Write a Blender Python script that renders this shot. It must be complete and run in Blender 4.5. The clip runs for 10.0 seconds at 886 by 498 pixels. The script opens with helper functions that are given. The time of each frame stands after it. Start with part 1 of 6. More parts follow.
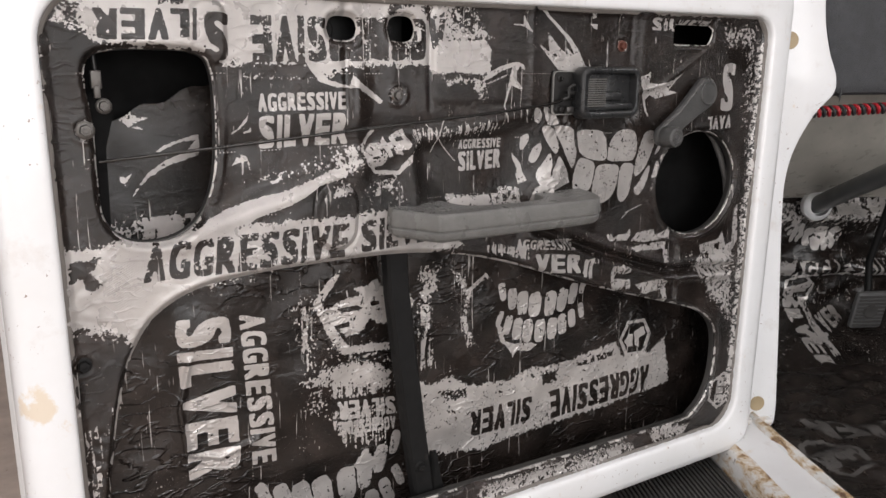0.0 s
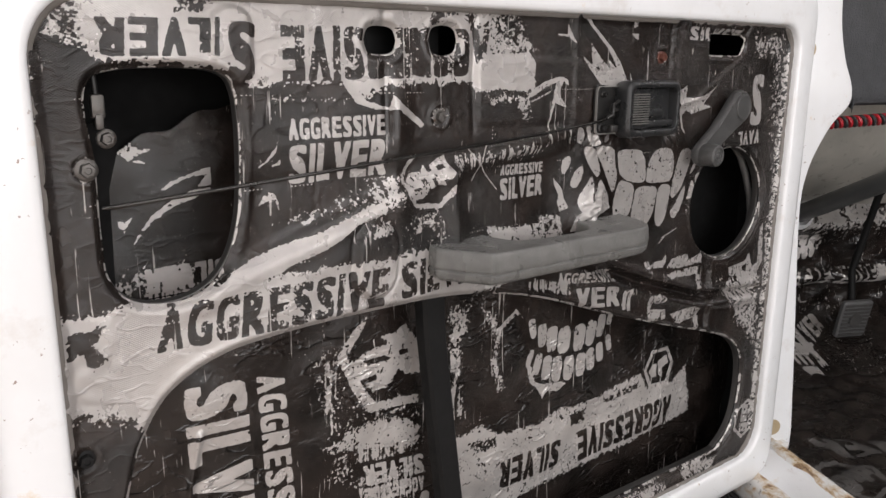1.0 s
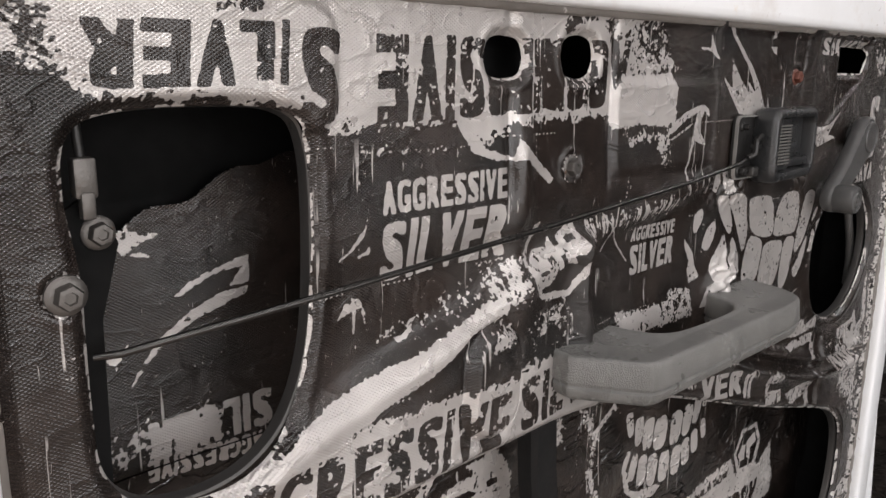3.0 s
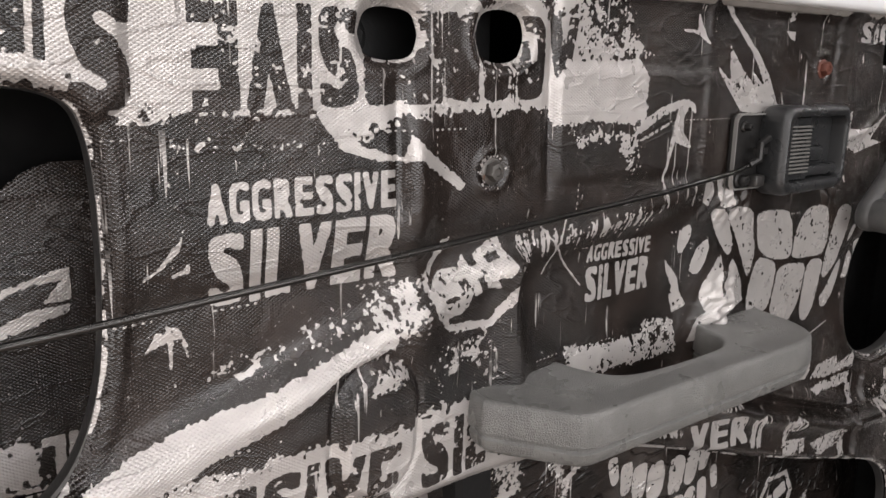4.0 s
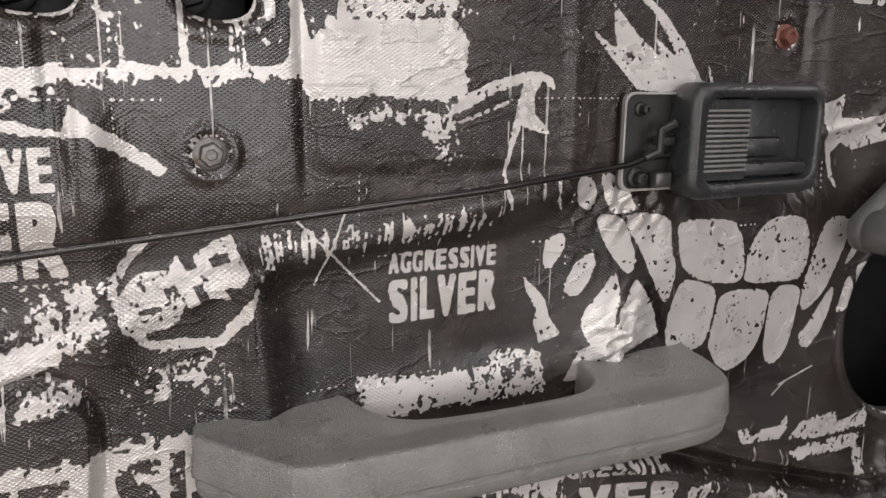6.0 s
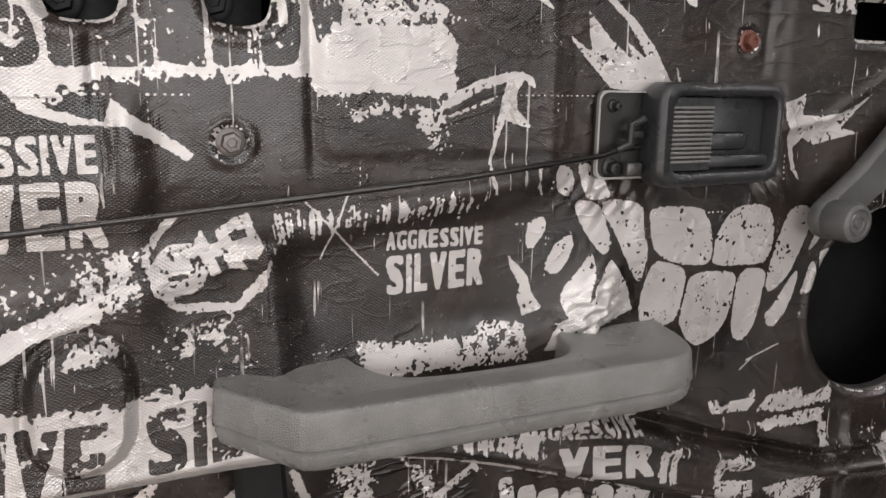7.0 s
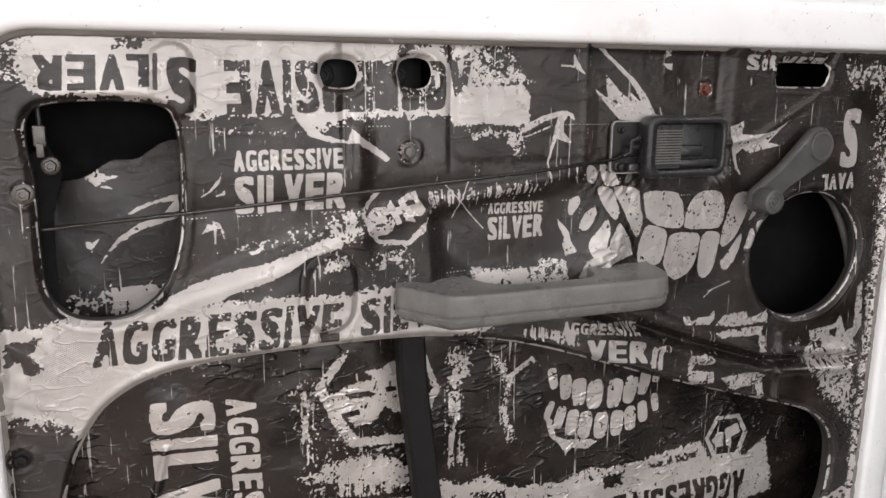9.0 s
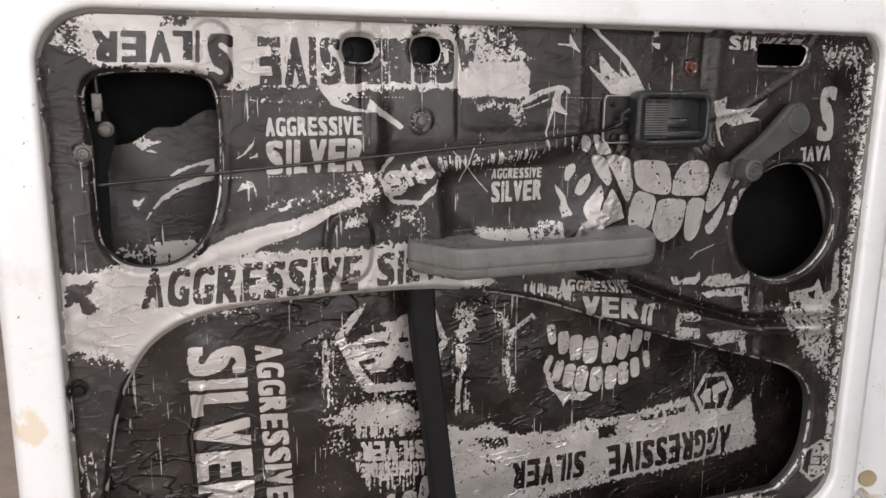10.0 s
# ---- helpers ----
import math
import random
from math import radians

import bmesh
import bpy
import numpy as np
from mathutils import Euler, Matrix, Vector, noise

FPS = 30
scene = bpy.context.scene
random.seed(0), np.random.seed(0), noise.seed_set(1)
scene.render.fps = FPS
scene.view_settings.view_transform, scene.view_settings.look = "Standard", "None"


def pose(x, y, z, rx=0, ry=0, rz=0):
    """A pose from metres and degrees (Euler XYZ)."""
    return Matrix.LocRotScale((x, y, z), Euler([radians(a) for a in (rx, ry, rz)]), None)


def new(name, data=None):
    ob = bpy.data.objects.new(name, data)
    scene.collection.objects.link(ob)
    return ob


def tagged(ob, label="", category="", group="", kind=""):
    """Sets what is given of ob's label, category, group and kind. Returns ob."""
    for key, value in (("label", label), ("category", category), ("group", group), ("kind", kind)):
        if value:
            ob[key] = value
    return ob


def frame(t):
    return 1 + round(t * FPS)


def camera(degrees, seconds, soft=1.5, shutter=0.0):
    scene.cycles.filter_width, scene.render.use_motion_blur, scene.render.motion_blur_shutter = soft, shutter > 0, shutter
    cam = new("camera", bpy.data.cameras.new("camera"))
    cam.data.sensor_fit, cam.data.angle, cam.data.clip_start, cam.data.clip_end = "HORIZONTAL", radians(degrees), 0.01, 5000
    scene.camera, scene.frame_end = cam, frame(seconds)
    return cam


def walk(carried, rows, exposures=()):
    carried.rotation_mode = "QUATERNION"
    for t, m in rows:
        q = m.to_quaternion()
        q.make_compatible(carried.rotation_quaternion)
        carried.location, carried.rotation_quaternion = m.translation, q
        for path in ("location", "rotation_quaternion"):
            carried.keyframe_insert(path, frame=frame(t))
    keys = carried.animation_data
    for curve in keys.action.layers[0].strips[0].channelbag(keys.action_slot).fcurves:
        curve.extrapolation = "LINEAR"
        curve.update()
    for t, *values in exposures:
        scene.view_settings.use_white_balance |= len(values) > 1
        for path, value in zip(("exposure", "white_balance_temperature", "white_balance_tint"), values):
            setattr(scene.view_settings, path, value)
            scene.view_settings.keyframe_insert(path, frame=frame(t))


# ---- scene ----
cam = camera(59.6, 10.0, 1.5)
METRES = 1.5
BASE = pose(-0.562, -0.827, 1.068, -13.270, -0.617, -31.639)
ROWS = [
    (0.0, 0.0, 0.0, 0.0, 0.0, 0.0, -0.0),
    (0.5, -0.0375, 0.0303, 0.0187, -2.31, 0.04, 0.68),
    (1.0, -0.0891, 0.0851, 0.0303, -5.71, 0.1, 1.58),
    (1.5, -0.1466, 0.1458, 0.0617, -9.15, 0.17, 2.47),
    (2.0, -0.1926, 0.187, 0.0867, -11.98, 0.17, 3.01),
    (3.5, -0.1258, 0.2949, 0.0833, -8.74, 0.47, 1.89),
    (4.0, -0.0806, 0.3147, 0.0887, -4.74, 0.58, 0.8),
    (4.5, -0.0267, 0.332, 0.0872, -0.29, 0.62, -0.26),
    (5.0, 0.0268, 0.3566, 0.0934, 3.57, 0.76, -1.0),
    (5.5, 0.0684, 0.3829, 0.0944, 6.1, 0.84, -1.46),
    (7.0, 0.082, 0.3481, 0.0802, 8.3, 1.18, -2.13),
    (7.5, 0.0776, 0.2784, 0.0676, 8.64, 1.3, -2.21),
    (8.0, 0.0737, 0.2197, 0.0609, 9.19, 1.55, -2.28),
    (8.5, 0.0772, 0.1632, 0.0525, 9.57, 1.79, -2.3),
    (9.0, 0.0785, 0.1135, 0.0424, 10.0, 1.75, -2.37),
    (9.5, 0.084, 0.0778, 0.0288, 10.32, 1.66, -2.44),
    (10.0, 0.0901, 0.0561, 0.012, 10.6, 1.54, -2.5),
]
EXPOSURES = [(0.0, 0.0), (2.0, 0.0), (3.5, 0.2), (4.5, 0.25), (5.5, 0.3), (7.0, 0.3), (8.0, 0.2), (9.0, 0.1), (10.0, 0.0)]
walk(cam, [(t, BASE @ pose(METRES * x, METRES * y, METRES * z, 90 + pitch, roll, yaw)) for t, x, y, z, yaw, pitch, roll in ROWS],
     EXPOSURES)

from mathutils.geometry import tessellate_polygon

# ---- world, lamps, exposure ----
world = bpy.data.worlds.new("garage_air")
scene.world = world
world.use_nodes = True
world.node_tree.nodes["Background"].inputs[0].default_value = (0.9, 0.95, 1.0, 1)
world.node_tree.nodes["Background"].inputs[1].default_value = 0.05
LAMP_GAIN = 0.80


def added_tube_lamp(x, y, z, length, watts, turn=0, wide=0.16):
    """Added unseen fluorescent batten under the ceiling: housing, glowing tube, and its light."""
    top = new("added_ceiling_lamp")
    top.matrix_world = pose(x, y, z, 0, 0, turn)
    tagged(top, "added fill lamp out of view, built as a long white fluorescent batten", "lamp", "garage battens")
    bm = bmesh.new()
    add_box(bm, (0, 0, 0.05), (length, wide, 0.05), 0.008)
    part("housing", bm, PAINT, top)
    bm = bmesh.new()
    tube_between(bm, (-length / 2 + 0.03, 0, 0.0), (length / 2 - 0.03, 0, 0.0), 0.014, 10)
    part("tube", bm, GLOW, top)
    lamp = bpy.data.lights.new("added_batten_light", "AREA")
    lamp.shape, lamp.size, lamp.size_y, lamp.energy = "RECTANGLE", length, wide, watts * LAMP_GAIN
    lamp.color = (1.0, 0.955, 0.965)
    ob = new("added_batten_light", lamp)
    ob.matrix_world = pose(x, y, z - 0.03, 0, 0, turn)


# ---- materials ----
def material(name, base, rough=0.5, metal=0.0, spec=0.5, coat=0.0):
    m = bpy.data.materials.new(name)
    m.use_nodes = True
    b = m.node_tree.nodes["Principled BSDF"]
    b.inputs["Base Color"].default_value = (*base, 1)
    b.inputs["Roughness"].default_value = rough
    b.inputs["Metallic"].default_value = metal
    b.inputs["Specular IOR Level"].default_value = spec
    b.inputs["Coat Weight"].default_value = coat
    return m


class Nodes:
    """Short hand for building a material's node tree."""

    def __init__(self, m):
        self.t = m.node_tree
        self.b = self.t.nodes["Principled BSDF"]
        self.pos = self.t.nodes.new("ShaderNodeNewGeometry").outputs["Position"]

    def put(self, kind, ins=None, **props):
        n = self.t.nodes.new(kind)
        for k, v in props.items():
            setattr(n, k, v)
        for k, v in (ins or {}).items():
            self.link(v, n.inputs[k])
        return n

    def link(self, v, socket):
        if hasattr(v, "links"):
            self.t.links.new(v, socket)
        else:
            socket.default_value = v

    def noise(self, scale, detail=4.0, rough=0.6, vec=None, dist=0.0):
        return self.put("ShaderNodeTexNoise", {"Vector": vec or self.pos, "Scale": scale, "Detail": detail, "Roughness": rough, "Distortion": dist}).outputs["Fac"]

    def span(self, v, a, b, c=0.0, d=1.0):
        return self.put("ShaderNodeMapRange", {"Value": v, "From Min": a, "From Max": b, "To Min": c, "To Max": d}).outputs["Result"]

    def maths(self, op, a, b=0.0):
        n = self.put("ShaderNodeMath", operation=op)
        self.link(a, n.inputs[0])
        self.link(b, n.inputs[1])
        return n.outputs[0]

    def mix(self, f, a, b):
        n = self.put("ShaderNodeMix", data_type="RGBA")
        self.link(f, n.inputs[0])
        self.link(a if hasattr(a, "links") else (*a, 1), n.inputs[6])
        self.link(b if hasattr(b, "links") else (*b, 1), n.inputs[7])
        return n.outputs[2]

    def stretch(self, sx, sy, sz, rot=(0, 0, 0)):
        return self.put("ShaderNodeMapping", {"Vector": self.pos, "Rotation": rot, "Scale": (sx, sy, sz)}).outputs["Vector"]

    def bump(self, height, strength, distance, normal=None):
        ins = {"Height": height, "Strength": strength, "Distance": distance}
        if normal is not None:
            ins["Normal"] = normal
        return self.put("ShaderNodeBump", ins).outputs["Normal"]


def worn(name, base, rough, spots, amount=0.5, metal=0.0, coat=0.0, bumpy=0.0, grain=300.0, var=0.25):
    """A surface with broad tint changes, spots of another colour, and fine grain."""
    m = material(name, base, rough, metal, coat=coat)
    n = Nodes(m)
    dark = tuple(c * (1 - var) for c in base)
    col = n.mix(n.span(n.noise(9, 5), 0.35, 0.7), dark, base)
    col = n.mix(n.span(n.noise(60, 6, 0.7), 0.76 - 0.2 * amount, 0.82 - 0.2 * amount), col, spots)
    n.link(col, n.b.inputs["Base Color"])
    n.link(n.span(n.noise(40, 5), 0.3, 0.7, rough * 0.8, min(1, rough * 1.25)), n.b.inputs["Roughness"])
    if bumpy:
        n.link(n.bump(n.noise(grain, 3), 0.6, bumpy), n.b.inputs["Normal"])
    return m


def foil(name, weave, crumple, bright=1.0, dull=0.33):
    """Printed butyl foil: black ink on silver, embossed with a weave, rolled on and crumpled."""
    m = material(name, (0.02, 0.02, 0.02), 0.4)
    n = Nodes(m)
    ink = n.put("ShaderNodeAttribute", attribute_name="silver").outputs["Fac"]
    ink = n.maths("ADD", ink, n.span(n.noise(1300, 3, 0.7), 0.2, 0.8, -0.22, 0.22))
    # ink flecks left on the silver, silver rubbed bare in the ink, and long drips
    flecks = n.span(n.noise(330, 6, 0.8), 0.635, 0.66)
    patches = n.span(n.noise(14, 3), 0.42, 0.56)
    ink = n.maths("SUBTRACT", n.span(ink, 0.42, 0.58), n.maths("MULTIPLY", flecks, patches))
    bare = n.maths("MULTIPLY", n.span(n.noise(360, 6, 0.82, n.stretch(1, 1, 0.7)), 0.63, 0.655), n.span(n.noise(13, 4), 0.42, 0.56, 0, 0.85))
    drips = n.maths("MULTIPLY", n.span(n.noise(150, 3, 0.6, n.stretch(1.6, 1, 0.2)), 0.662, 0.675), n.span(n.noise(40, 3, 0.6, n.stretch(1, 1, 0.6)), 0.57, 0.61, 0, 0.85))
    scratch = n.maths("MULTIPLY", n.span(n.noise(110, 2, 0.5, n.stretch(2.4, 1, 0.05, (0, radians(48), 0))), 0.672, 0.682), n.span(n.noise(17, 3), 0.47, 0.54, 0, 0.8))
    ink = n.maths("ADD", ink, n.maths("MAXIMUM", bare, n.maths("MAXIMUM", drips, scratch)))
    ink = n.put("ShaderNodeClamp", {"Value": ink}).outputs[0]
    dark = n.mix(n.span(n.noise(18, 4), 0.35, 0.7), (0.006, 0.0049, 0.0043), (0.0260, 0.0193, 0.0164))
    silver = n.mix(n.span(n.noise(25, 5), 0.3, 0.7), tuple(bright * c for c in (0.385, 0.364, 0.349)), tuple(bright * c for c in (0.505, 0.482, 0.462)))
    n.link(n.mix(ink, dark, silver), n.b.inputs["Base Color"])
    n.link(n.span(ink, 0, 1, 0.0, 0.45), n.b.inputs["Metallic"])
    n.b.inputs["Specular IOR Level"].default_value = 0.52
    n.link(n.maths("ADD", n.span(ink, 0, 1, dull - 0.15, dull - 0.03), n.span(n.noise(30, 4), 0.3, 0.7, -0.07, 0.07)), n.b.inputs["Roughness"])
    # embossed diamonds: two crossing rows of fine ribs
    waves = []
    for lean in (57, -57):
        rot = n.put("ShaderNodeMapping", {"Vector": n.pos, "Rotation": (0, radians(lean), 0)}).outputs["Vector"]
        waves.append(n.put("ShaderNodeTexWave", {"Vector": rot, "Scale": 195.0, "Distortion": 1.4, "Detail": 1.0, "Detail Scale": 0.25}, bands_direction="X").outputs["Fac"])
    cloth = n.maths("MULTIPLY", n.maths("MULTIPLY", waves[0], waves[1]), n.span(n.noise(8, 3), 0.40, 0.58, 0.28, 1.0))
    ridged = n.maths("ABSOLUTE", n.maths("SUBTRACT", n.noise(20, 2, 0.5, n.stretch(1.0, 1, 2.4, (0, radians(35), 0)), 0.25), 0.5))
    folds = n.maths("MULTIPLY", n.span(ridged, 0.0, 0.035, 1.0, 0.0), n.span(n.noise(8, 2), 0.42, 0.56))
    nrm = n.bump(n.noise(45, 3, 0.55, dist=0.8), 1.0, 0.0013)
    nrm = n.bump(folds, crumple, 0.0018, nrm)
    n.link(n.bump(cloth, weave, 0.0008, nrm), n.b.inputs["Normal"])
    return m


def painted_white():
    """Old white car enamel with fine chips, faint dirt and a few rust bruises."""
    m = material("white_enamel", (0.8, 0.79, 0.77), 0.32, coat=0.3)
    n = Nodes(m)
    col = n.mix(n.span(n.noise(7, 5), 0.4, 0.75), (0.755, 0.765, 0.775), (0.70, 0.705, 0.705))
    col = n.mix(n.span(n.noise(16, 5, 0.7), 0.58, 0.72, 0.0, 0.55), col, (0.60, 0.57, 0.545))
    chips = n.maths("MULTIPLY", n.span(n.noise(150, 3, 0.6), 0.69, 0.70), n.span(n.noise(6, 2), 0.47, 0.55))
    col = n.mix(chips, col, (0.30, 0.24, 0.21))
    col = n.mix(n.maths("MULTIPLY", n.span(n.noise(28, 5, 0.65), 0.66, 0.74), 0.6), col, (0.62, 0.50, 0.36))
    away = n.put("ShaderNodeVectorMath", {0: n.pos, 1: (-0.528, -0.016, 0.730)}, operation="DISTANCE").outputs["Value"]
    spot = n.span(n.maths("ADD", away, n.span(n.noise(45, 5), 0.3, 0.7, -0.02, 0.02)), 0.008, 0.019, 0.7, 0.0)
    col = n.mix(spot, col, (0.66, 0.54, 0.38))
    n.link(col, n.b.inputs["Base Color"])
    n.link(n.bump(n.noise(120, 2), 0.1, 0.001), n.b.inputs["Normal"])
    return m


def rusty_white():
    m = material("rust_streaked_enamel", (0.75, 0.73, 0.70), 0.45)
    n = Nodes(m)
    streak = n.noise(22, 7, 0.7, n.stretch(1.6, 0.6, 1.6))
    col = n.mix(n.span(streak, 0.44, 0.55), (0.70, 0.69, 0.67), (0.50, 0.36, 0.20))
    col = n.mix(n.span(streak, 0.53, 0.61), col, (0.13, 0.06, 0.03))
    col = n.mix(n.span(n.noise(70, 5, 0.7), 0.62, 0.68), col, (0.10, 0.07, 0.05))
    n.link(col, n.b.inputs["Base Color"])
    n.link(n.bump(streak, 0.5, 0.002), n.b.inputs["Normal"])
    return m


def leathered(name, base, rough, scale=260.0, depth=0.0012):
    """Grained black-grey plastic."""
    m = material(name, base, rough)
    n = Nodes(m)
    cell = n.put("ShaderNodeTexVoronoi", {"Vector": n.pos, "Scale": scale}, feature="DISTANCE_TO_EDGE").outputs["Distance"]
    col = n.mix(n.span(n.noise(35, 6, 0.7), 0.4, 0.75), base, tuple(c * 1.5 for c in base))
    col = n.mix(n.maths("MULTIPLY", n.span(n.noise(130, 5, 0.7), 0.68, 0.74), 0.5), col, tuple(c * 3 for c in base))
    n.link(col, n.b.inputs["Base Color"])
    n.link(n.span(n.noise(18, 4), 0.3, 0.7, rough - 0.08, rough + 0.1), n.b.inputs["Roughness"])
    n.link(n.bump(n.maths("ADD", n.span(cell, 0, 0.25), n.noise(scale * 3, 3)), 0.5, depth), n.b.inputs["Normal"])
    return m


PAINT = painted_white()
RUSTY = rusty_white()
FOIL = foil("printed_foil", 0.46, 0.35, 0.92)
# floor copy of the foil: silver at 0.3 strength, rougher finish
FOIL_FLOOR = foil("dulled_floor_foil", 0.1, 0.6, 0.3, 0.45)
# smoother foil, silver lightened in the colour to offset shade inside the openings
FOIL_BACK_LIT = foil("printed_foil_smooth_lit", 0.2, 0.8, 1.15)
BLACK_PLASTIC = leathered("black_grained_plastic", (0.016, 0.0165, 0.017), 0.27, 700, 0.00012)
ARM_VINYL = leathered("grey_black_vinyl", (0.128, 0.127, 0.121), 0.30, 620, 0.0010)
WINDER_PLASTIC = leathered("winder_plastic", (0.052, 0.052, 0.051), 0.30, 700, 0.00015)
DASH_VINYL = leathered("dash_vinyl", (0.035, 0.037, 0.040), 0.5, 230, 0.002)
DARK_STEEL = worn("dark_steel", (0.035, 0.034, 0.033), 0.4, (0.09, 0.07, 0.06), 0.4, metal=0.6, bumpy=0.0004)
ROD_STEEL = worn("rod_steel", (0.055, 0.053, 0.051), 0.24, (0.06, 0.05, 0.045), 0.6, metal=0.9, bumpy=0.0002)
BOLT_STEEL = worn("bolt_steel", (0.13, 0.122, 0.114), 0.42, (0.10, 0.05, 0.03), 0.7, metal=0.8, bumpy=0.0006)
FLANGE_STEEL = worn("flange_steel", (0.085, 0.082, 0.079), 0.38, (0.03, 0.03, 0.03), 0.6, metal=0.7, bumpy=0.0006)
# near-black colour standing in for the shade deep inside the door
CAVITY_SHADE = worn("cavity_shade", (0.004, 0.004, 0.004), 0.9, (0.010, 0.009, 0.009), 0.3)
CAVITY_SHADE.node_tree.nodes["Principled BSDF"].inputs["Specular IOR Level"].default_value = 0.15
RED_RUST = worn("red_primed_bolt", (0.12, 0.040, 0.026), 0.5, (0.10, 0.085, 0.075), 0.6, metal=0.3, bumpy=0.0006)
BLACK_COAT = worn("black_coated_steel", (0.009, 0.009, 0.009), 0.6, (0.03, 0.027, 0.025), 0.3, bumpy=0.0008, grain=120)
BLACK_COAT.node_tree.nodes["Principled BSDF"].inputs["Specular IOR Level"].default_value = 0.2
BEIGE_CAP = worn("beige_plug", (0.42, 0.33, 0.20), 0.55, (0.28, 0.20, 0.11), 0.5, bumpy=0.0004)
BEIGE_TRIM = worn("grey_beige_enamel", (0.50, 0.48, 0.43), 0.30, (0.5, 0.48, 0.44), 0.2, coat=0.3)
RUBBER = worn("rubber", (0.022, 0.022, 0.022), 0.65, (0.06, 0.055, 0.05), 0.4, bumpy=0.0006)
MAT_RUBBER = worn("dusty_ribbed_rubber", (0.05, 0.048, 0.046), 0.7, (0.14, 0.11, 0.08), 0.6, bumpy=0.0006)
RED_PLASTIC = worn("red_coiled_plastic", (0.42, 0.02, 0.03), 0.3, (0.25, 0.01, 0.02), 0.3)
CONCRETE = worn("garage_concrete", (0.52, 0.43, 0.37), 0.7, (0.10, 0.08, 0.07), 0.5, bumpy=0.002, grain=60)
WALL_PAINT = worn("garage_wall_paint", (0.45, 0.445, 0.44), 0.8, (0.28, 0.27, 0.26), 0.4, bumpy=0.001, grain=80)
BROWN_BOARD = worn("brown_board", (0.16, 0.085, 0.05), 0.6, (0.09, 0.05, 0.03), 0.5, bumpy=0.001)
# glow of the added tubes, which stay out of view
GLOW = material("added_tube_glow", (1, 1, 1))
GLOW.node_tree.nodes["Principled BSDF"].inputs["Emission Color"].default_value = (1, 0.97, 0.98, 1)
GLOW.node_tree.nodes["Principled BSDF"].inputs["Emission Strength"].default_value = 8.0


# ---- mesh helpers ----
def part(name, bm, mat, parent=None, label="", smooth=True, m=None):
    """Links a bmesh as one mesh object, under a thing or a part when given."""
    bmesh.ops.recalc_face_normals(bm, faces=bm.faces)
    me = bpy.data.meshes.new(name)
    bm.to_mesh(me)
    bm.free()
    return mesh_part(name, me, mat, parent, label, smooth, m)


def mesh_part(name, me, mat, parent=None, label="", smooth=True, m=None):
    me.materials.append(mat)
    if smooth:
        me.shade_smooth()
        try:
            me.set_sharp_from_angle(angle=radians(38))
        except AttributeError:
            pass
    ob = new(name, me)
    if parent is not None:
        ob.parent = parent
    if m is not None:
        ob.matrix_local = m
    if label:
        tagged(ob, label)
    return ob


def add_box(bm, centre, size, bevel=0.0, m=None):
    made = bmesh.ops.create_cube(bm, size=1.0)["verts"]
    bmesh.ops.scale(bm, vec=size, verts=made)
    bmesh.ops.translate(bm, vec=centre, verts=made)
    if bevel:
        edges = list({e for v in made for e in v.link_edges})
        made = list({v for f in bmesh.ops.bevel(bm, geom=edges, offset=bevel, segments=2, profile=0.5, affect="EDGES")["faces"] for v in f.verts} | {v for v in made if v.is_valid})
    if m is not None:
        bmesh.ops.transform(bm, matrix=m, verts=made)


def tube_along(bm, points, radius, sides=12, cap=True):
    """A round bar through points; radius may be a list, one for each point."""
    pts = [Vector(p) for p in points]
    rad = radius if isinstance(radius, (list, tuple)) else [radius] * len(pts)
    rings = []
    side = None
    for i, p in enumerate(pts):
        d = (pts[min(i + 1, len(pts) - 1)] - pts[max(i - 1, 0)]).normalized()
        if side is None:
            side = d.orthogonal().normalized()
        side = (side - d * side.dot(d)).normalized()
        up = d.cross(side)
        rings.append([bm.verts.new(p + rad[i] * (math.cos(a) * side + math.sin(a) * up)) for a in (2 * math.pi * k / sides for k in range(sides))])
    for a, b in zip(rings, rings[1:]):
        for k in range(sides):
            bm.faces.new((a[k], a[(k + 1) % sides], b[(k + 1) % sides], b[k]))
    if cap:
        bm.faces.new(rings[0][::-1])
        bm.faces.new(rings[-1])


def tube_between(bm, a, b, radius, sides=12):
    tube_along(bm, [a, b], radius, sides)


def loft(bm, loops, closed_ends=(False, False)):
    """Skins a row of equal closed loops of points."""
    rings = [[bm.verts.new(p) for p in loop] for loop in loops]
    n = len(rings[0])
    for a, b in zip(rings, rings[1:]):
        for k in range(n):
            bm.faces.new((a[k], a[(k + 1) % n], b[(k + 1) % n], b[k]))
    for end, ring in zip(closed_ends, (rings[0], rings[-1])):
        if end:
            for i, j, k in tessellate_polygon([[v.co for v in ring]]):
                if len({i, j, k}) == 3:
                    bm.faces.new((ring[i], ring[j], ring[k]))
    return rings


def round_rect(x0, x1, z0, z1, radii, seg=10):
    """Rounded rectangle in x, z; radii: bottom left, bottom right, top right, top left."""
    out = []
    for (cx, cz, r, a0) in ((x0 + radii[0], z0 + radii[0], radii[0], 180), (x1 - radii[1], z0 + radii[1], radii[1], 270),
                            (x1 - radii[2], z1 - radii[2], radii[2], 0), (x0 + radii[3], z1 - radii[3], radii[3], 90)):
        for k in range(seg + 1):
            a = radians(a0 + 90 * k / seg)
            out.append((cx + r * math.cos(a), cz + r * math.sin(a)))
    return out


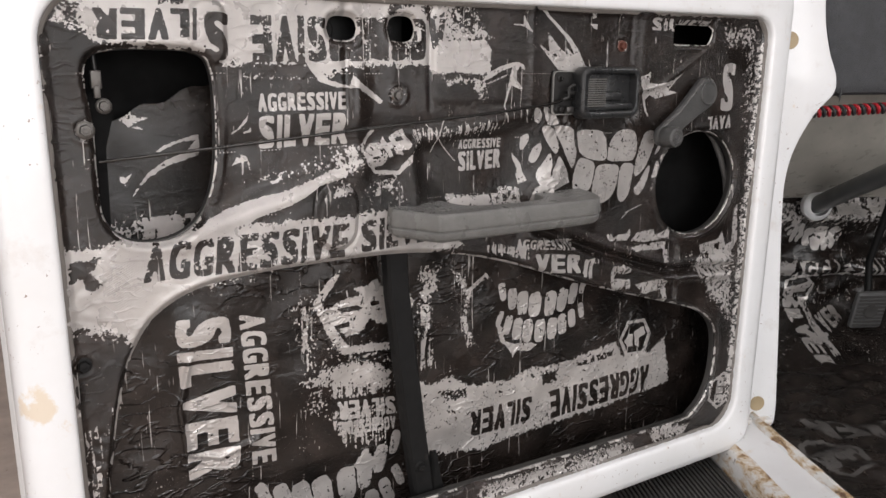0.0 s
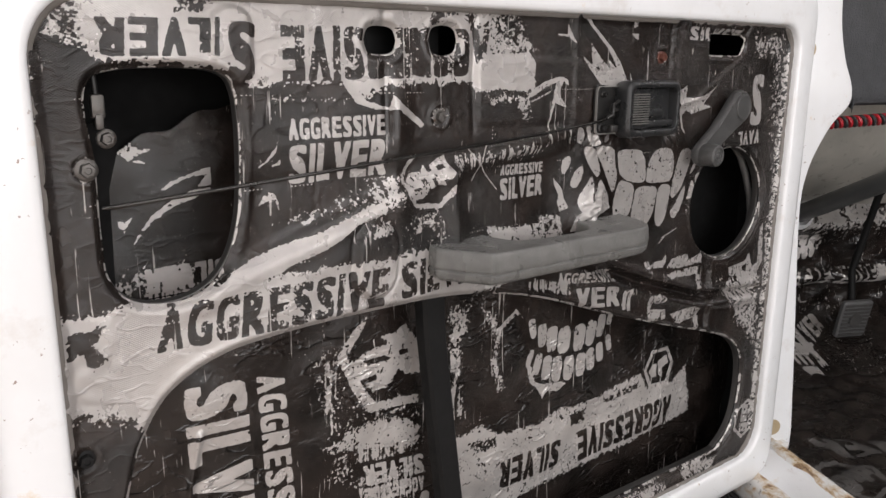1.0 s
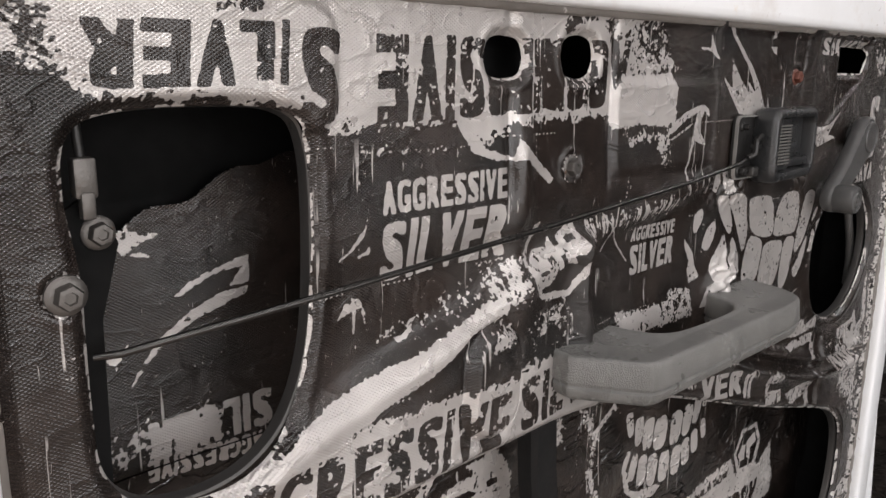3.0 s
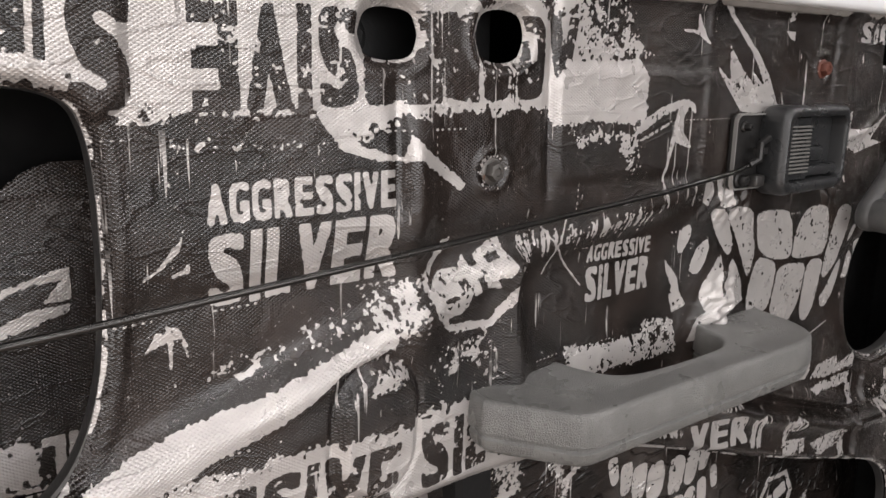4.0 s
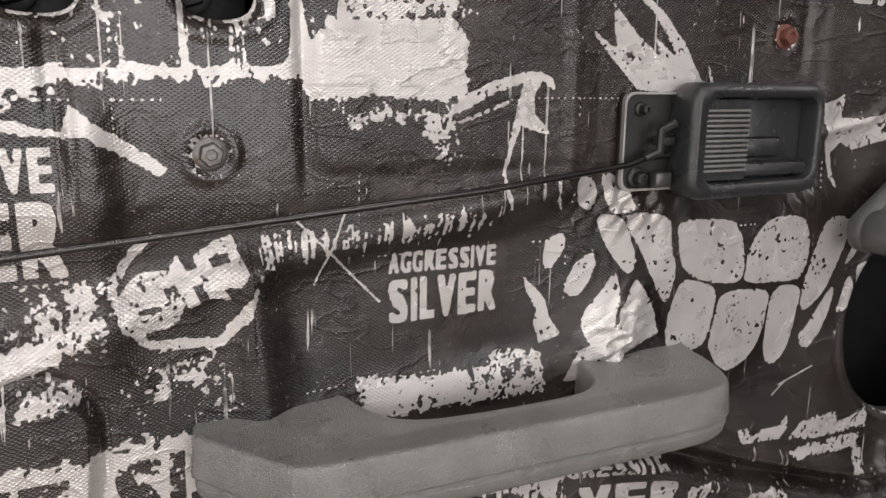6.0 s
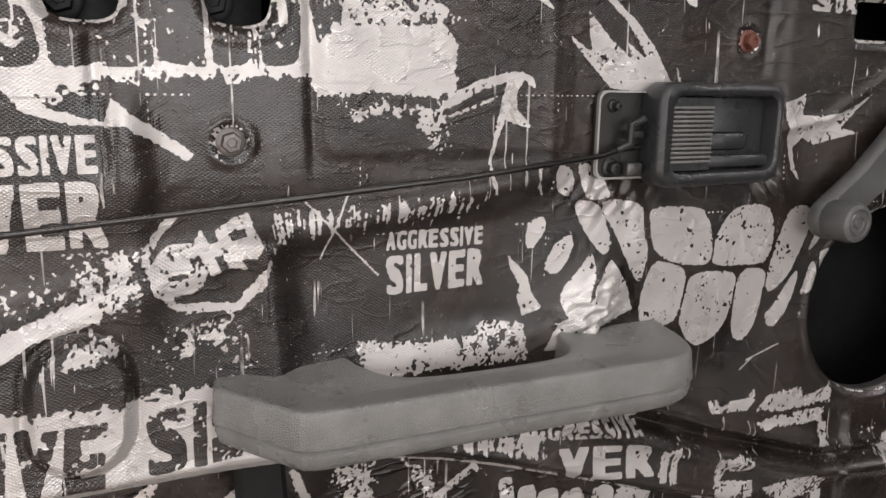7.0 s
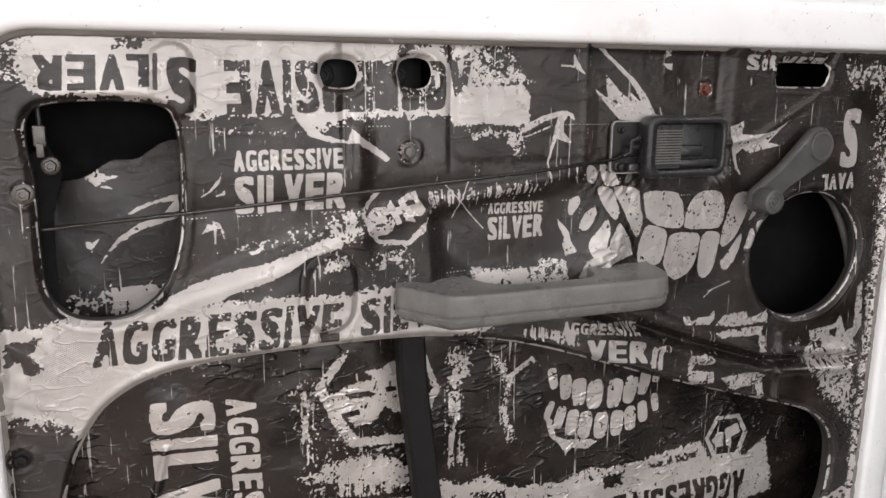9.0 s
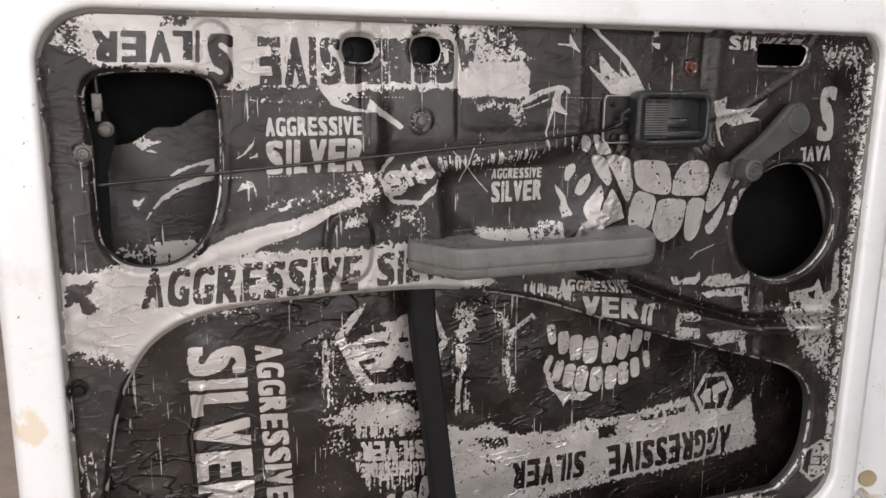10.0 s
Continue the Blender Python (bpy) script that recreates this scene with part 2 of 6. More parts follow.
def smooth_loop(points, steps=6):
    """A closed Catmull-Rom curve through a few points."""
    n, out = len(points), []
    for i in range(n):
        p0, p1, p2, p3 = (np.array(points[(i + k) % n], float) for k in (-1, 0, 1, 2))
        for s in range(steps):
            t = s / steps
            out.append(tuple(0.5 * ((2 * p1) + (p2 - p0) * t + (2 * p0 - 5 * p1 + 4 * p2 - p3) * t * t + (3 * p1 - p0 - 3 * p2 + p3) * t ** 3)))
    return out


def inset(loop, d):
    """Moves a closed 2D loop inwards by d along its corner normals."""
    p = np.array(loop, float)
    area = 0.5 * np.sum(p[:, 0] * np.roll(p[:, 1], -1) - np.roll(p[:, 0], -1) * p[:, 1])
    t = np.roll(p, -1, 0) - np.roll(p, 1, 0)
    t /= np.linalg.norm(t, axis=1, keepdims=True) + 1e-9
    nrm = np.stack([-t[:, 1], t[:, 0]], 1) * (1 if area > 0 else -1)
    return [tuple(q) for q in p + nrm * d]


# ---- the print on the foil: a fine canvas of 0 (black ink) and 1 (bare silver) ----
RNG = np.random.default_rng(7)


def lattice(shape, cell, rng):
    """Smooth value noise, about 0 to 1, on a raster."""
    h, w = shape
    g = rng.random((int(h / cell) + 3, int(w / cell) + 3))
    yy, xx = np.arange(h) / cell, np.arange(w) / cell
    i, j = yy.astype(int), xx.astype(int)
    fy, fx = yy - i, xx - j
    fy, fx = (fy * fy * (3 - 2 * fy))[:, None], (fx * fx * (3 - 2 * fx))[None, :]
    a = g[i][:, j] * (1 - fx) + g[i][:, j + 1] * fx
    b = g[i + 1][:, j] * (1 - fx) + g[i + 1][:, j + 1] * fx
    return a * (1 - fy) + b * fy


def letter_bitmap(ch, tall=96, wide=46, fat=5):
    """One capital of the built-in font, squeezed into a narrow heavy cell."""
    cu = bpy.data.curves.new("glyph", "FONT")
    cu.body, cu.size, cu.resolution_u = ch, 1.0, 4
    ob = new("glyph", cu)
    me = bpy.data.meshes.new_from_object(ob.evaluated_get(bpy.context.evaluated_depsgraph_get()))
    me.calc_loop_triangles()
    v = np.array([p.co[:2] for p in me.vertices])
    tris = [tuple(t.vertices) for t in me.loop_triangles]
    bpy.data.objects.remove(ob)
    bpy.data.meshes.remove(me)
    bpy.data.curves.remove(cu)
    w = {"I": 16, "L": 36}.get(ch, wide)
    lo, hi = v.min(0), v.max(0)
    v = (v - lo) / (hi - lo)
    if ch in "GSR":
        v = 2 * v - 1
        v = 0.5 + 0.5 * np.sign(v) * np.abs(v) ** 0.72
    v = v * np.array([w - 2 * fat - 1, tall - 2 * 5 - 1]) + np.array([fat, 5])
    img = np.zeros((tall, w), bool)
    if ch == "I":
        img[:] = True
        return img
    for a, b, c in tris:
        p = v[[a, b, c]]
        x0, y0 = np.floor(p.min(0)).astype(int)
        x1, y1 = np.ceil(p.max(0)).astype(int) + 1
        gx, gy = np.meshgrid(np.arange(x0, x1), np.arange(y0, y1))
        s = [(p[(k + 1) % 3][0] - p[k][0]) * (gy - p[k][1]) - (p[(k + 1) % 3][1] - p[k][1]) * (gx - p[k][0]) for k in range(3)]
        inside = ((s[0] >= -0.5) & (s[1] >= -0.5) & (s[2] >= -0.5)) | ((s[0] <= 0.5) & (s[1] <= 0.5) & (s[2] <= 0.5))
        ok = (gy >= 0) & (gy < tall) & (gx >= 0) & (gx < w) & inside
        img[gy[ok], gx[ok]] = True
    big = img.copy()
    for dx in range(-fat, fat + 1):
        for dy in (-4, -2, 0, 2, 4):
            big |= np.roll(np.roll(img, dx, 1), dy, 0)
    return big


GLYPHS = {ch: letter_bitmap(ch) for ch in "AGRESIVL"}


def word_bitmap(word, gap=6):
    cols = []
    for ch in word:
        cols += [GLYPHS[ch], np.zeros((96, gap), bool)]
    return np.concatenate(cols[:-1], 1)


# teeth of the printed grin: place, width and height as shares of the whole, lean in degrees
GRIN = ((-0.47, 0.20, 0.048, 0.17, -20), (-0.405, 0.09, 0.066, 0.23, -25), (-0.35, -0.08, 0.082, 0.39, -20), (-0.32, 0.29, 0.080, 0.48, 12),
        (-0.205, 0.18, 0.098, 0.58, 14), (-0.022, 0.125, 0.196, 0.28, 2), (0.192, 0.135, 0.200, 0.38, -8), (0.368, 0.04, 0.104, 0.55, -20),
        (0.470, 0.09, 0.042, 0.19, -30), (-0.24, -0.10, 0.09, 0.29, -12), (-0.075, -0.175, 0.130, 0.37, -14), (0.078, -0.285, 0.155, 0.45, -12),
        (0.225, -0.31, 0.104, 0.47, -8), (0.355, -0.31, 0.080, 0.37, -22), (0.455, -0.20, 0.042, 0.21, -12), (0.515, -0.07, 0.042, 0.16, -10), (-0.415, 0.46, 0.046, 0.30, 5))


class Canvas:
    def __init__(self, x0, x1, z0, z1, res, seed):
        self.x0, self.z0, self.res = x0, z0, res
        self.w, self.h = int((x1 - x0) / res) + 1, int((z1 - z0) / res) + 1
        self.a = np.zeros((self.h, self.w), np.float32)
        rng = np.random.default_rng(seed)
        mm = 0.001 / res
        self.fine = lattice((self.h, self.w), 1.3 * mm, rng)
        self.mid = lattice((self.h, self.w), 4 * mm, rng)
        self.wide = lattice((self.h, self.w), 14 * mm, rng)
        self.grit = 0.5 * self.fine + 0.3 * self.mid + 0.2 * self.wide
        self.speck = 0.60 * lattice((self.h, self.w), 0.9 * mm, rng) + 0.40 * lattice((self.h, self.w), 4 * mm, rng)
        self.streaks = lattice((self.h // 16 + 2, self.w), 1.2 * mm, rng).repeat(16, 0)[: self.h]

    def box(self, pts, pad):
        p = np.array(pts)
        i0 = max(0, int((p[:, 0].min() - pad - self.x0) / self.res))
        i1 = min(self.w, int((p[:, 0].max() + pad - self.x0) / self.res) + 2)
        j0 = max(0, int((p[:, 1].min() - pad - self.z0) / self.res))
        j1 = min(self.h, int((p[:, 1].max() + pad - self.z0) / self.res) + 2)
        s = (slice(j0, max(j0, j1)), slice(i0, max(i0, i1)))
        gx, gz = np.meshgrid(self.x0 + np.arange(i0, max(i0, i1)) * self.res, self.z0 + np.arange(j0, max(j0, j1)) * self.res)
        return s, gx, gz

    def poly(self, pts, value=1.0, ragged=0.0, bite=0.0):
        """Fills a polygon; ragged: metres by which its edge wanders; bite: share eaten out by grit."""
        s, gx, gz = self.box(pts, ragged)
        d = polygon_distance(gx, gz, pts)
        if ragged:
            d = d + ((self.fine[s] - 0.5) * 1.5 + (self.mid[s] - 0.5) * 1.3 + (self.wide[s] - 0.5) * 0.5) * ragged
        on = d < 0
        if bite:
            on &= self.grit[s] > 0.28 + 0.3 * bite
        self.a[s] = np.where(on, value, self.a[s])

    def spray(self, pts, value=1.0, share=0.3, soft=0.02, streaky=False):
        """Flecks inside a polygon, fading out over soft metres."""
        s, gx, gz = self.box(pts, soft)
        d = polygon_distance(gx, gz, pts)
        f = np.clip(0.5 - d / (2 * soft), 0, 1)
        g = 0.5 * self.speck[s] + 0.5 * self.streaks[s] if streaky else self.speck[s]
        self.a[s] = np.where(g > 0.78 - share * f + 0.4 * (1 - f), value, self.a[s])

    def tooth(self, cx, cz, w, h, turn=0.0, value=1.0, taper=0.0, power=3.4):
        r = max(w, h)
        s, gx, gz = self.box([(cx - r, cz - r), (cx + r, cz + r)], 0.002)
        c, n = math.cos(radians(turn)), math.sin(radians(turn))
        u, v = (gx - cx) * c + (gz - cz) * n, -(gx - cx) * n + (gz - cz) * c
        k = 1 + taper * v / (h / 2)
        on = np.abs(u / (w / 2 * np.maximum(k, 0.15))) ** power + np.abs(v / (h / 2)) ** power < 1.04 + (self.mid[s] - 0.5) * 0.3
        on &= (self.grit[s] > 0.30)
        self.a[s] = np.where(on, value, self.a[s])

    def word(self, text, at, along, up, value=1.0, wear=0.25):
        """Stamps a word: lower left corner, the vector along it and the vector up its capitals."""
        bmp = word_bitmap(text)
        at, along, up = np.array(at), np.array(along), np.array(up)
        s, gx, gz = self.box([at, at + along, at + up, at + along + up], 0.002)
        m = np.linalg.inv(np.stack([along, up], 1))
        u = m[0, 0] * (gx - at[0]) + m[0, 1] * (gz - at[1])
        v = m[1, 0] * (gx - at[0]) + m[1, 1] * (gz - at[1])
        i, j = (u * bmp.shape[1]).astype(int), (v * bmp.shape[0]).astype(int)
        ok = (u >= 0) & (v >= 0) & (u < 1) & (v < 1)
        on = np.zeros(u.shape, bool)
        on[ok] = bmp[j[ok], i[ok]]
        on &= self.grit[s] > 0.20 + 0.30 * wear * (self.wide[s] > 0.45)
        self.a[s] = np.where(on, value, self.a[s])

    def line(self, a, b, width, value=1.0, dash=0.0):
        a, b = np.array(a, float), np.array(b, float)
        s, gx, gz = self.box([a, b], width)
        d = b - a
        n = np.linalg.norm(d)
        t = ((gx - a[0]) * d[0] + (gz - a[1]) * d[1]) / n
        o = np.abs((gx - a[0]) * d[1] - (gz - a[1]) * d[0]) / n
        on = (o < width / 2) & (t > 0) & (t < n)
        if dash:
            on &= ((t % dash) < dash * 0.55) & (self.wide[s] > 0.55)
        self.a[s] = np.where(on, value, self.a[s])

    def badge(self, cx, cz, r, turn, value=1.0):
        """A six-sided badge: a ring with three plain slanted blocks in it."""
        hexa = [(cx + r * math.cos(radians(turn + 60 * k)), cz + r * math.sin(radians(turn + 60 * k))) for k in range(6)]
        self.poly(hexa, value, r * 0.03, 0.15)
        self.poly(inset(hexa, r * 0.17), 1 - value, r * 0.02)
        c, n = math.cos(radians(turn)), math.sin(radians(turn))

        def local(u, v):
            return (cx + r * (u * c - v * n), cz + r * (u * n + v * c))
        for u, w, v, t in ((-0.46, 0.44, -0.03, 0.78), (-0.02, 0.34, 0.05, 0.60), (0.45, 0.50, 0.04, 0.74)):
            self.poly([local(u - w / 2, v - t / 2), local(u + w / 2, v - t / 2 + 0.05), local(u + w / 2, v + t / 2), local(u - w / 2, v + t / 2 - 0.05)], value, r * 0.05)
        for u, v, w, t in ((-0.47, 0.1, 0.12, 0.10), (-0.55, -0.16, 0.12, 0.10), (0.44, 0.12, 0.13, 0.12), (0.55, -0.2, 0.2, 0.22), (-0.2, -0.2, 0.05, 0.3)):
            self.poly([local(u - w / 2, v - t / 2), local(u + w / 2, v - t / 2), local(u + w / 2, v + t / 2), local(u - w / 2, v + t / 2)], 1 - value)

    def jaw(self, cx, cz, w, h, turn=0.0, sag=0.0):
        """A grin of rounded teeth, two rows, set on a shallow bow."""
        c, n = math.cos(radians(turn)), math.sin(radians(turn))
        for u, v, tw, th, lean in GRIN:
            v = v + sag * (u * 2) ** 2
            x, z = u * w, v * h
            self.tooth(cx + x * c - z * n, cz + x * n + z * c, tw * w, th * h, turn + lean, 1.0, 0.08)

    def even_jaw(self, cx, cz, w, h, turn=0.0):
        """A symmetrical grin: eight teeth above, nine below, on a bow that lifts at both ends."""
        c, n = math.cos(radians(turn)), math.sin(radians(turn))
        for count, base, tall in ((8, 0.20, 0.50), (9, -0.34, 0.46)):
            for k in range(count):
                q = (k + 0.5) / count * 2 - 1
                u = 0.5 * math.copysign(abs(q) ** 0.88, q)
                v = base + 0.42 * q * q
                tw = (0.118 - 0.066 * q * q) * (8.4 / count)
                th = tall * (1 - 0.38 * q * q)
                x, z = u * w, v * h
                self.tooth(cx + x * c - z * n, cz + x * n + z * c, tw * w, th * h, turn - 16 * q * (1 if base > 0 else -1), 1.0, 0.06)

    def rim(self, loop, width, value=1.0):
        """The bare cut edge of the foil round a hole."""
        s, gx, gz = self.box(loop, 0.02)
        d = polygon_distance(gx, gz, loop)
        on = (np.abs(d) < width * (0.2 + 1.3 * self.wide[s])) & (self.grit[s] > 0.42) & (self.wide[s] > 0.4)
        self.a[s] = np.where(on, value, self.a[s])

    def sample(self, gx, gz):
        """Soft coverage at points, a small box average."""
        a = self.a
        k = 1
        blur = sum(np.roll(np.roll(a, dy, 0), dx, 1) for dx in range(-k, k + 1) for dy in range(-k, k + 1)) / (2 * k + 1) ** 2
        i = np.clip(np.round((gx - self.x0) / self.res).astype(int), 0, self.w - 1)
        j = np.clip(np.round((gz - self.z0) / self.res).astype(int), 0, self.h - 1)
        return blur[j, i]


def polygon_distance(gx, gz, pts):
    """Signed distance to a closed polygon, negative inside."""
    p = np.array(pts, float)
    best = np.full(gx.shape, 1e9)
    inside = np.zeros(gx.shape, bool)
    for (ax, az), (bx, bz) in zip(p, np.roll(p, -1, 0)):
        dx, dz = bx - ax, bz - az
        t = np.clip(((gx - ax) * dx + (gz - az) * dz) / (dx * dx + dz * dz + 1e-12), 0, 1)
        best = np.minimum(best, (gx - ax - t * dx) ** 2 + (gz - az - t * dz) ** 2)
        cross = ((az > gz) != (bz > gz))
        if abs(dz) > 1e-12:
            inside ^= cross & (gx < (bx - ax) * (gz - az) / dz + ax)
    d = np.sqrt(best)
    return np.where(inside, -d, d)


def sheet_mesh(name, xs, zs, relief, holes, canvas, keep=None):
    """A fine grid in x, z pushed out by relief, cut by holes (loops), carrying the print."""
    gx, gz = np.meshgrid(xs, zs)
    step = 0.0011
    dead = np.zeros(gx.shape, bool)
    px, pz = gx.copy(), gz.copy()
    near = np.full(gx.shape, 1.0)
    for loop in holes:
        p = np.array(loop)
        i0, i1 = np.searchsorted(xs, (p[:, 0].min() - 0.03, p[:, 0].max() + 0.03))
        j0, j1 = np.searchsorted(zs, (p[:, 1].min() - 0.03, p[:, 1].max() + 0.03))
        s = (slice(j0, j1), slice(i0, i1))
        d = polygon_distance(gx[s], gz[s], loop)
        near[s] = np.minimum(near[s], d)
        e = 0.0004
        ddx = (polygon_distance(gx[s] + e, gz[s], loop) - d) / e
        ddz = (polygon_distance(gx[s], gz[s] + e, loop) - d) / e
        snap = np.abs(d) < 0.62 * step
        px[s] = np.where(snap, gx[s] - d * ddx, px[s])
        pz[s] = np.where(snap, gz[s] - d * ddz, pz[s])
        dead[s] |= (d < -0.62 * step)
    y = -relief(px, pz, near)
    if keep is not None:
        dead |= ~keep(px, pz)
    ok = ~(dead[:-1, :-1] | dead[1:, :-1] | dead[:-1, 1:] | dead[1:, 1:])
    w = len(xs)
    idx = np.arange(gx.size).reshape(gx.shape)
    quads = np.stack([idx[:-1, :-1][ok], idx[:-1, 1:][ok], idx[1:, 1:][ok], idx[1:, :-1][ok]], 1)
    used = np.zeros(gx.size, bool)
    used[quads.ravel()] = True
    remap = np.cumsum(used) - 1
    co = np.stack([px.ravel(), y.ravel(), pz.ravel()], 1)[used].astype(np.float32)
    quads = remap[quads].astype(np.int32)
    me = bpy.data.meshes.new(name)
    me.vertices.add(len(co))
    me.vertices.foreach_set("co", co.ravel())
    me.loops.add(quads.size)
    me.loops.foreach_set("vertex_index", quads.ravel())
    me.polygons.add(len(quads))
    me.polygons.foreach_set("loop_start", np.arange(0, quads.size, 4, dtype=np.int32))
    me.polygons.foreach_set("loop_total", np.full(len(quads), 4, np.int32))
    me.update(calc_edges=True)
    at = me.attributes.new("silver", "FLOAT", "POINT")
    at.data.foreach_set("value", canvas.sample(px.ravel()[used], pz.ravel()[used]).astype(np.float32))
    me.shade_smooth()
    return me


def bolt(parent, x, y, z, r, mat, facing=-1, washer=True, name="bolt", label=""):
    """Hex head with a washer, its axis along y."""
    bm = bmesh.new()
    if washer:
        loft(bm, [[(x + q * r * math.cos(a), y + d * facing, z + q * r * math.sin(a)) for a in (2 * math.pi * k / 20 for k in range(20))]
                  for q, d in ((1.45, -0.003), (1.45, 0.0010), (1.3, 0.0018), (1.0, 0.0022))], (False, True))
    loft(bm, [[(x + q * r * math.cos(a), y + d * facing, z + q * r * math.sin(a)) for a in (2 * math.pi * k / 6 + 0.3 for k in range(6))]
              for q, d in ((1.0, 0.001), (1.0, 0.0058), (0.86, 0.0072), (0.5, 0.0074), (0.42, 0.0062))], (False, True))
    return part(name, bm, mat, parent, label)


# ---- garage ----
def slab(name, centre, size, mat, label, category):
    bm = bmesh.new()
    add_box(bm, centre, size)
    return tagged(part(name, bm, mat, None, "", False), label, category, kind="structure")


slab("floor", (0, 0, -0.05), (9.0, 9.0, 0.1), CONCRETE, "pale reddish concrete garage floor, worn", "floor")
slab("ceiling", (0, 0, 3.05), (9.0, 9.0, 0.1), WALL_PAINT, "plain painted garage ceiling", "ceiling")
slab("wall_north", (0, 4.55, 1.5), (9.2, 0.1, 3.0), WALL_PAINT, "plain grey painted garage wall", "wall")
# unseen long opening, added with its area light to put glints on the foil
bm = bmesh.new()
for cx, sx, z0, z1 in ((-3.8, 1.6, 0.0, 3.0), (3.5, 2.2, 0.0, 3.0), (-0.3, 5.4, 2.35, 3.0), (-0.3, 5.4, 0.0, 0.45)):
    add_box(bm, (cx, -4.55, (z0 + z1) / 2), (sx, 0.1, z1 - z0))
tagged(part("wall_south", bm, WALL_PAINT, None, "", False), "grey painted garage wall out of view, with a long opening added for fill light", "wall", kind="structure")
window_fill = bpy.data.lights.new("added_window_light", "AREA")
window_fill.shape, window_fill.size, window_fill.size_y, window_fill.energy, window_fill.color = "RECTANGLE", 5.3, 1.85, 160 * LAMP_GAIN, (0.985, 0.965, 0.97)
new("added_window_light", window_fill).matrix_world = pose(-0.3, -4.5, 1.4, 90, 0, 0)
slab("wall_east", (4.55, 0, 1.5), (0.1, 9.0, 3.0), WALL_PAINT, "plain grey painted garage wall", "wall")
# unseen gateway and low side light, added to brighten the upright ridges
bm = bmesh.new()
for cy, sy, z0, z1 in ((-4.0, 1.0, 0.0, 3.0), (1.6, 5.8, 0.0, 3.0), (-2.4, 2.2, 2.3, 3.0)):
    add_box(bm, (-4.55, cy, (z0 + z1) / 2), (0.1, sy, z1 - z0))
tagged(part("wall_west", bm, WALL_PAINT, None, "", False), "grey painted garage wall out of view, with a gateway added for fill light", "wall", kind="structure")
gate_fill = bpy.data.lights.new("added_gateway_light", "AREA")
gate_fill.shape, gate_fill.size, gate_fill.size_y, gate_fill.energy, gate_fill.color = "RECTANGLE", 2.1, 2.2, 75 * LAMP_GAIN, (1.0, 0.955, 0.94)
new("added_gateway_light", gate_fill).matrix_world = pose(-4.5, -2.4, 1.15, 90, 0, -90)
# five added fill lamps, all out of view; the last brightens the east wall
added_tube_lamp(-0.55, -0.85, 2.925, 2.4, 16, 20)
added_tube_lamp(-0.2, -2.8, 2.925, 2.4, 50, 0)
added_tube_lamp(-2.6, -1.8, 2.925, 2.4, 48, 90)
added_tube_lamp(-2.2, 1.4, 2.925, 1.5, 25, 62)
added_tube_lamp(3.3, -1.8, 2.925, 2.4, 45, 90)

# ---- the car door ----
door = tagged(new("car_door"), "open white car door lined with black and silver printed foil", "car door")
RX0, RX1, RZ0, RZ1 = -0.494, 0.557, 0.452, 1.146
OX0, OX1, OZ0, OZ1 = -0.547, 0.615, 0.388, 1.214
FACE = -0.016


def ring(x0, x1, z0, z1, radii, y, rise=0.0):
    """Rounded rectangle at depth y; rise: how much the upper edge climbs for each metre towards the hinges."""
    return [(x, y, z + rise * (x - 0.22) * min(1.0, max(0.0, (z - 0.8) / 0.3))) for x, z in round_rect(x0, x1, z0, z1, radii, 12)]


bm = bmesh.new()
rad = (0.055, 0.05, 0.036, 0.055)
loops = []
for d, y in ((0.0, 0.012), (0.0, -0.006), (0.0004, -0.0105), (0.0016, -0.0138), (0.0042, FACE + 0.0005), (0.009, FACE)):
    loops.append(ring(RX0 - d, RX1 + d, RZ0 - d, RZ1 + d, [r + d for r in rad], y, 0.0095))
big = (0.05, 0.055, 0.05, 0.06)
for d, y in ((0.022, FACE), (0.010, FACE + 0.004), (0.003, FACE + 0.012), (0.0, FACE + 0.024), (0.0, 0.070), (0.006, 0.084), (0.02, 0.090)):
    loops.append(ring(OX0 + d, OX1 - d, OZ0 + d, OZ1 - d, [max(0.012, r - d) for r in big], y))
loft(bm, loops)
frame_part = part("frame", bm, PAINT, door, "white enamelled pressed steel surround, chipped and bruised")

# smeared sealant where the foil meets the frame
bm = bmesh.new()
bead = []
for d, y in ((0.0, 0.004), (0.0002, -0.004), (0.0008, -0.0062), (-0.0014, -0.0060), (-0.0042, -0.0042), (-0.0052, -0.0010)):
    base_loop = ring(RX0 - d, RX1 + d, RZ0 - d, RZ1 + d, [r + d for r in rad], y, 0.0095)
    dense = []
    for p, q in zip(base_loop, base_loop[1:] + base_loop[:1]):
        steps = max(1, int((Vector(q) - Vector(p)).length / 0.006))
        dense += [Vector(p).lerp(Vector(q), k / steps) for k in range(steps)]
    bead.append(dense)
count = min(len(loop) for loop in bead)
bead = [[loop[int(k * len(loop) / count)] for k in range(count)] for loop in bead]
for loop in bead[2:]:
    for k, p in enumerate(loop):
        p.y += 0.0016 * noise.noise((p.x * 90, 0.0, p.z * 90)) + 0.0010
loft(bm, bead)
part("sealant_bead", bm, worn("grey_sealant", (0.17, 0.155, 0.14), 0.6, (0.42, 0.40, 0.38), 0.7, bumpy=0.001, grain=160), door)

